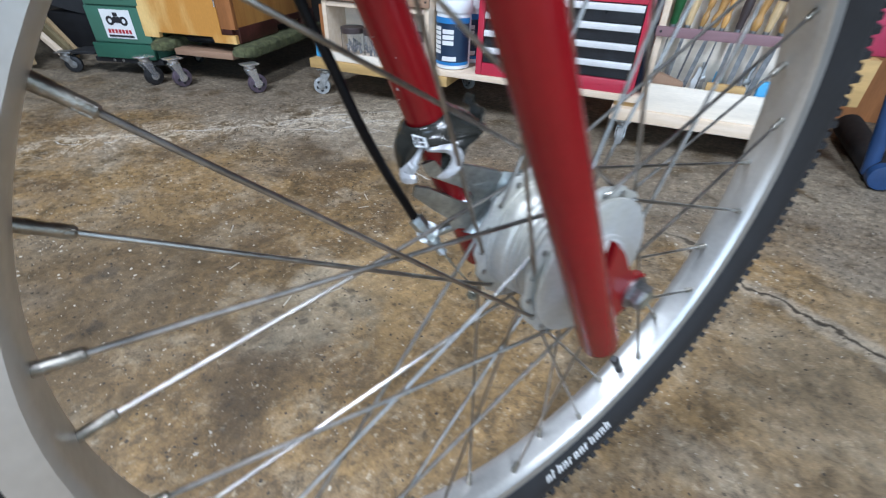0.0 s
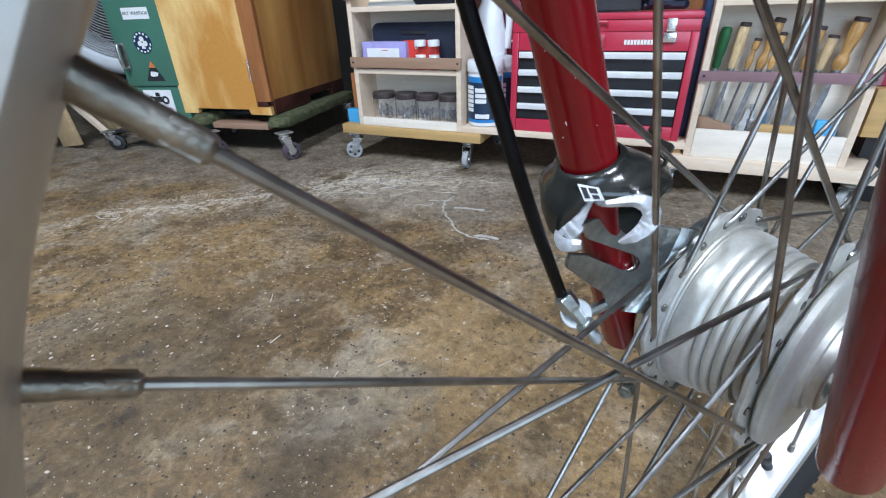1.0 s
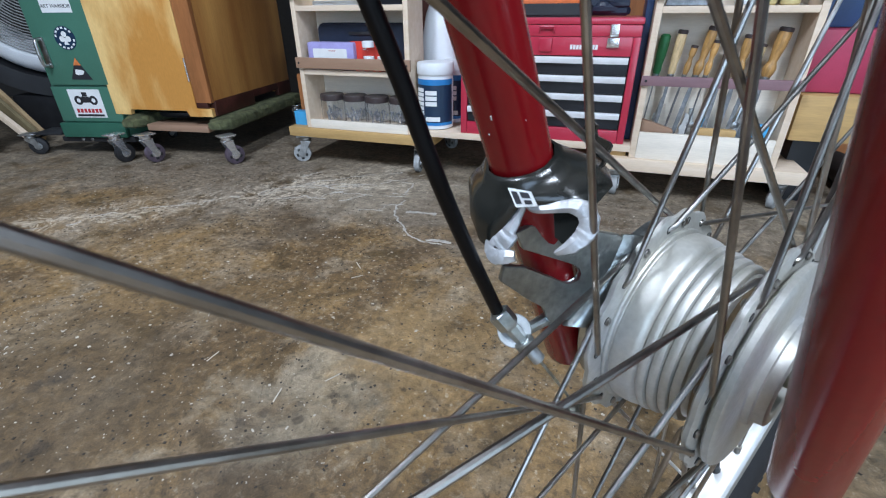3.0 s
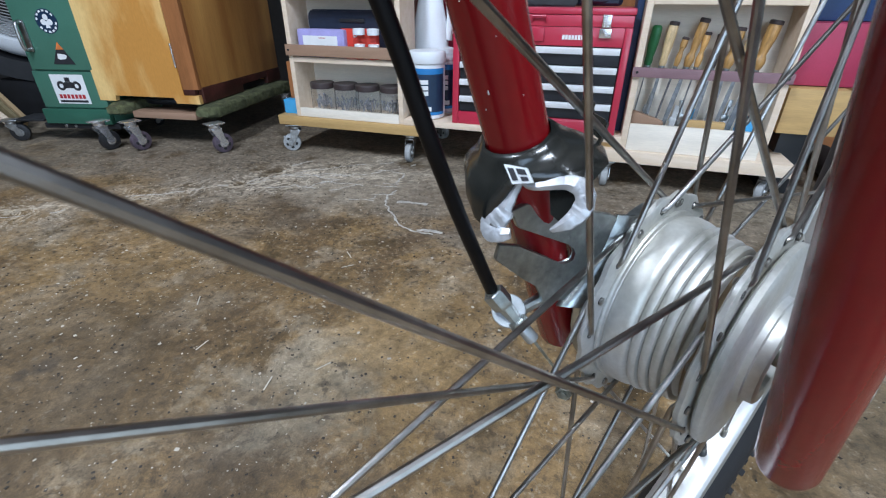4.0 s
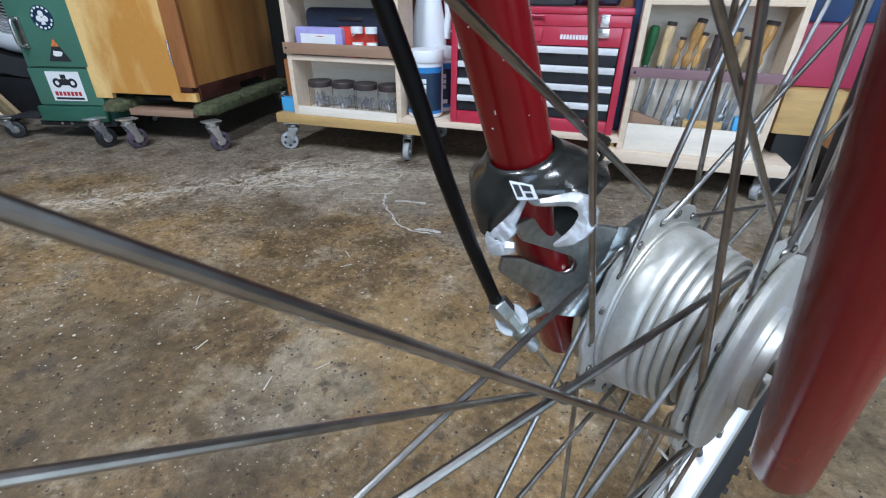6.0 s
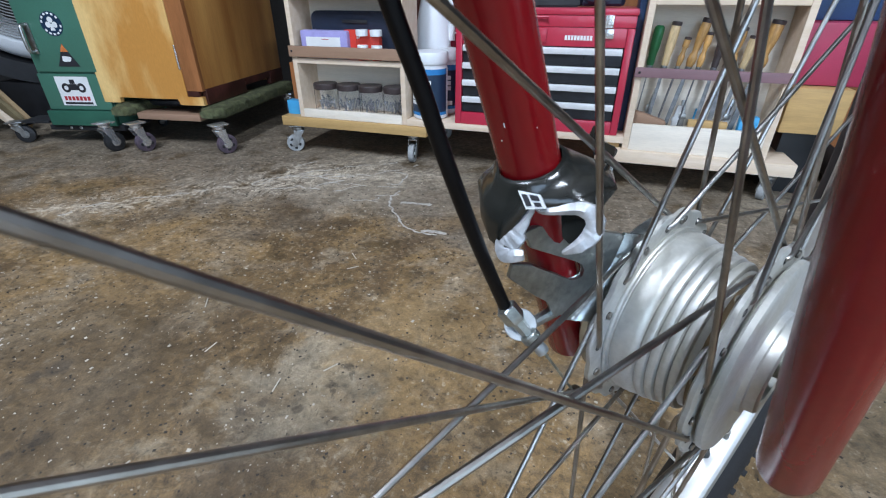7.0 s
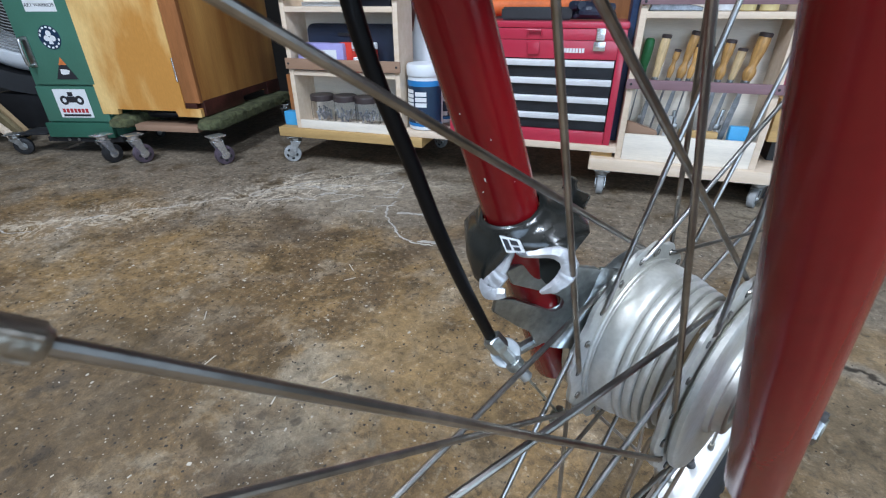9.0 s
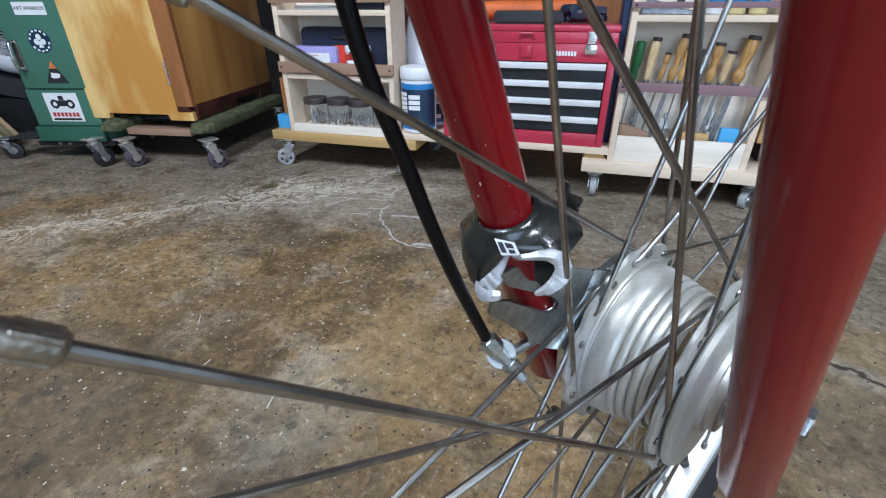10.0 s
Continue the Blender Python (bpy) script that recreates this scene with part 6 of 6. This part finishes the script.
part("upper_post", bm, black_plastic, stand, "black upper tube")
base = Vector((0.80, 1.60, 0))
bm = B()
tube(bm, [Vector((0.06, 0.06, 1.18)), STEER - base + Vector((0.06, 0.10, 0.02))], 0.018, 16)
part("boom", bm, blue_plastic, stand)
bm = B()
box(bm, -0.030, 0.030, -0.030, 0.030, -0.035, 0.035, 0.006, frame_to(STEER - base, (0.26, 0.40, 0.88)))
tube(bm, [STEER - base, STEER - base + Vector((0.065, 0.11, 0.022))], 0.024, 12)
part("clamp", bm, black_plastic, stand, "black clamp jaws")


# ---- sawdust, chips and grit on the floor ----
random.seed(21)
verts, faces = [], []
clusters = [(random.uniform(-1.3, 0.3), random.uniform(0.35, 1.45), random.uniform(0.05, 0.22)) for _ in range(26)]


def chip(x, y, L, w, h, a):
    c, s = math.cos(a), math.sin(a)
    n0 = len(verts)
    up = random.uniform(-0.25, 0.25) * L
    for dx, dy, dz in ((-L, -w, 0.0003), (L, -w, 0.0003 + max(0, up)), (L, w, 0.0003 + max(0, up)), (-L, w, 0.0003), (-L, -w, h), (L, -w, h + max(0, up)), (L, w, h + max(0, up)), (-L, w, h)):
        verts.append((x + dx * c - dy * s, y + dx * s + dy * c, dz))
    for f in ((0, 3, 2, 1), (4, 5, 6, 7), (0, 1, 5, 4), (1, 2, 6, 5), (2, 3, 7, 6), (3, 0, 4, 7)):
        faces.append(tuple(n0 + i for i in f))


for _ in range(3800):
    if random.random() < 0.55:
        cx, cy, r = random.choice(clusters)
        x, y = random.gauss(cx, r), random.gauss(cy, r)
    else:
        x, y = random.uniform(-1.7, 0.9), random.uniform(0.15, 1.5)
    k = random.random()
    L = random.uniform(0.0004, 0.0011) if k < 0.86 else random.uniform(0.0011, 0.0030)
    chip(x, y, L, L * random.uniform(0.35, 0.9), random.uniform(0.0004, 0.0011), random.uniform(0, 6.28))
for x, y, a in ((-0.41, 0.905, 0.6), (-0.62, 0.70, 2.1), (-0.30, 0.62, 1.0), (-0.43, 0.95, 2.4), (-0.52, 0.60, 1.5), (-0.36, 0.56, 1.7)):
    chip(x, y, 0.013, 0.0010, 0.0010, a)
me = bpy.data.meshes.new("wood_chips")
me.from_pydata(verts, [], faces)
me.materials.append(chip_mat)
tagged(new("wood_chips", me), "scattered pale wood chips and sawdust on concrete", "debris", kind="stuff")
verts, faces = [], []
for _ in range(2600):
    cx, cy, r = random.choice(clusters)
    L = random.uniform(0.0007, 0.0022)
    chip(random.gauss(cx, r * 1.6), min(1.5, random.gauss(cy - 0.1, r * 1.4)), L, L * random.uniform(0.5, 1.0), random.uniform(0.0003, 0.0012), random.uniform(0, 6.28))
me = bpy.data.meshes.new("dark_grit")
me.from_pydata(verts, [], faces)
me.materials.append(grit_mat)
tagged(new("dark_grit", me), "dark oily grit strewn over the concrete", "debris", kind="stuff")


# ---- lime crust along the cracks of the slab ----
def vein(bm, pts, w, seed, gap=0.25):
    """A thin uneven crust along a jagged line, broken here and there."""
    random.seed(seed)
    line = [Vector((*p, 0)) for p in pts]
    for _ in range(4):
        out = [line[0]]
        for a, b in zip(line, line[1:]):
            d = b - a
            out += [(a + b) / 2 + Vector((-d.y, d.x, 0)) * random.uniform(-0.16, 0.16), b]
        line = out
    prev = None
    for i, p in enumerate(line):
        d = (line[min(i + 1, len(line) - 1)] - line[max(i - 1, 0)]).normalized()
        s = Vector((-d.y, d.x, 0)) * w * (0.45 + 0.8 * abs(noise.noise(p * 34 + Vector((seed, 0, 0)))) + 0.3 * random.random())
        if noise.noise(p * 22 + Vector((0, seed, 0))) < gap - 0.55:
            prev = None
            continue
        cur = (bm.verts.new(p - s + Vector((0, 0, 0.0002))), bm.verts.new(p + Vector((0, 0, 0.0010))), bm.verts.new(p + s + Vector((0, 0, 0.0002))))
        if prev:
            bm.faces.new((prev[0], cur[0], cur[1], prev[1]))
            bm.faces.new((prev[1], cur[1], cur[2], prev[2]))
        prev = cur


bm = B()
vein(bm, [(-1.437, 0.847), (-1.295, 0.908), (-1.264, 1.003), (-1.134, 1.099), (-1.053, 1.184), (-0.947, 1.251), (-0.883, 1.36), (-0.792, 1.446), (-0.696, 1.537), (-0.589, 1.625)], 0.0028, 1, 0.42)
vein(bm, [(-0.947, 1.251), (-0.927, 1.318), (-0.828, 1.386), (-0.703, 1.416), (-0.592, 1.508), (-0.49, 1.468)], 0.0028, 2, 0.36)
vein(bm, [(-0.87, 1.242), (-0.804, 1.295), (-0.691, 1.277), (-0.612, 1.372), (-0.495, 1.40)], 0.0024, 3, 0.40)
vein(bm, [(-0.513, 1.484), (-0.486, 1.342), (-0.483, 1.267), (-0.413, 1.173), (-0.352, 1.12), (-0.264, 1.121)], 0.0034, 4, 0.25)
vein(bm, [(-0.448, 1.271), (-0.40, 1.276), (-0.358, 1.279)], 0.0075, 5, 0.0)
vein(bm, [(-0.33, 1.118), (-0.264, 1.123)], 0.0065, 6, 0.0)
for i in range(16):
    random.seed(60 + i)
    x, y = random.uniform(-0.95, -0.50), random.uniform(1.20, 1.52)
    a = random.uniform(0.1, 1.2)
    n = random.uniform(0.06, 0.18)
    vein(bm, [(x, y), (x + n * math.cos(a), y + n * math.sin(a) * 0.7)], random.uniform(0.0012, 0.0026), 20 + i, 0.35)
tagged(solid("lime_crust", bm, lime_mat, Matrix(), "pale lime crust along cracks in the concrete", "stain", kind="stuff", smooth=0), "pale lime crust along cracks in the concrete", "stain", kind="stuff")
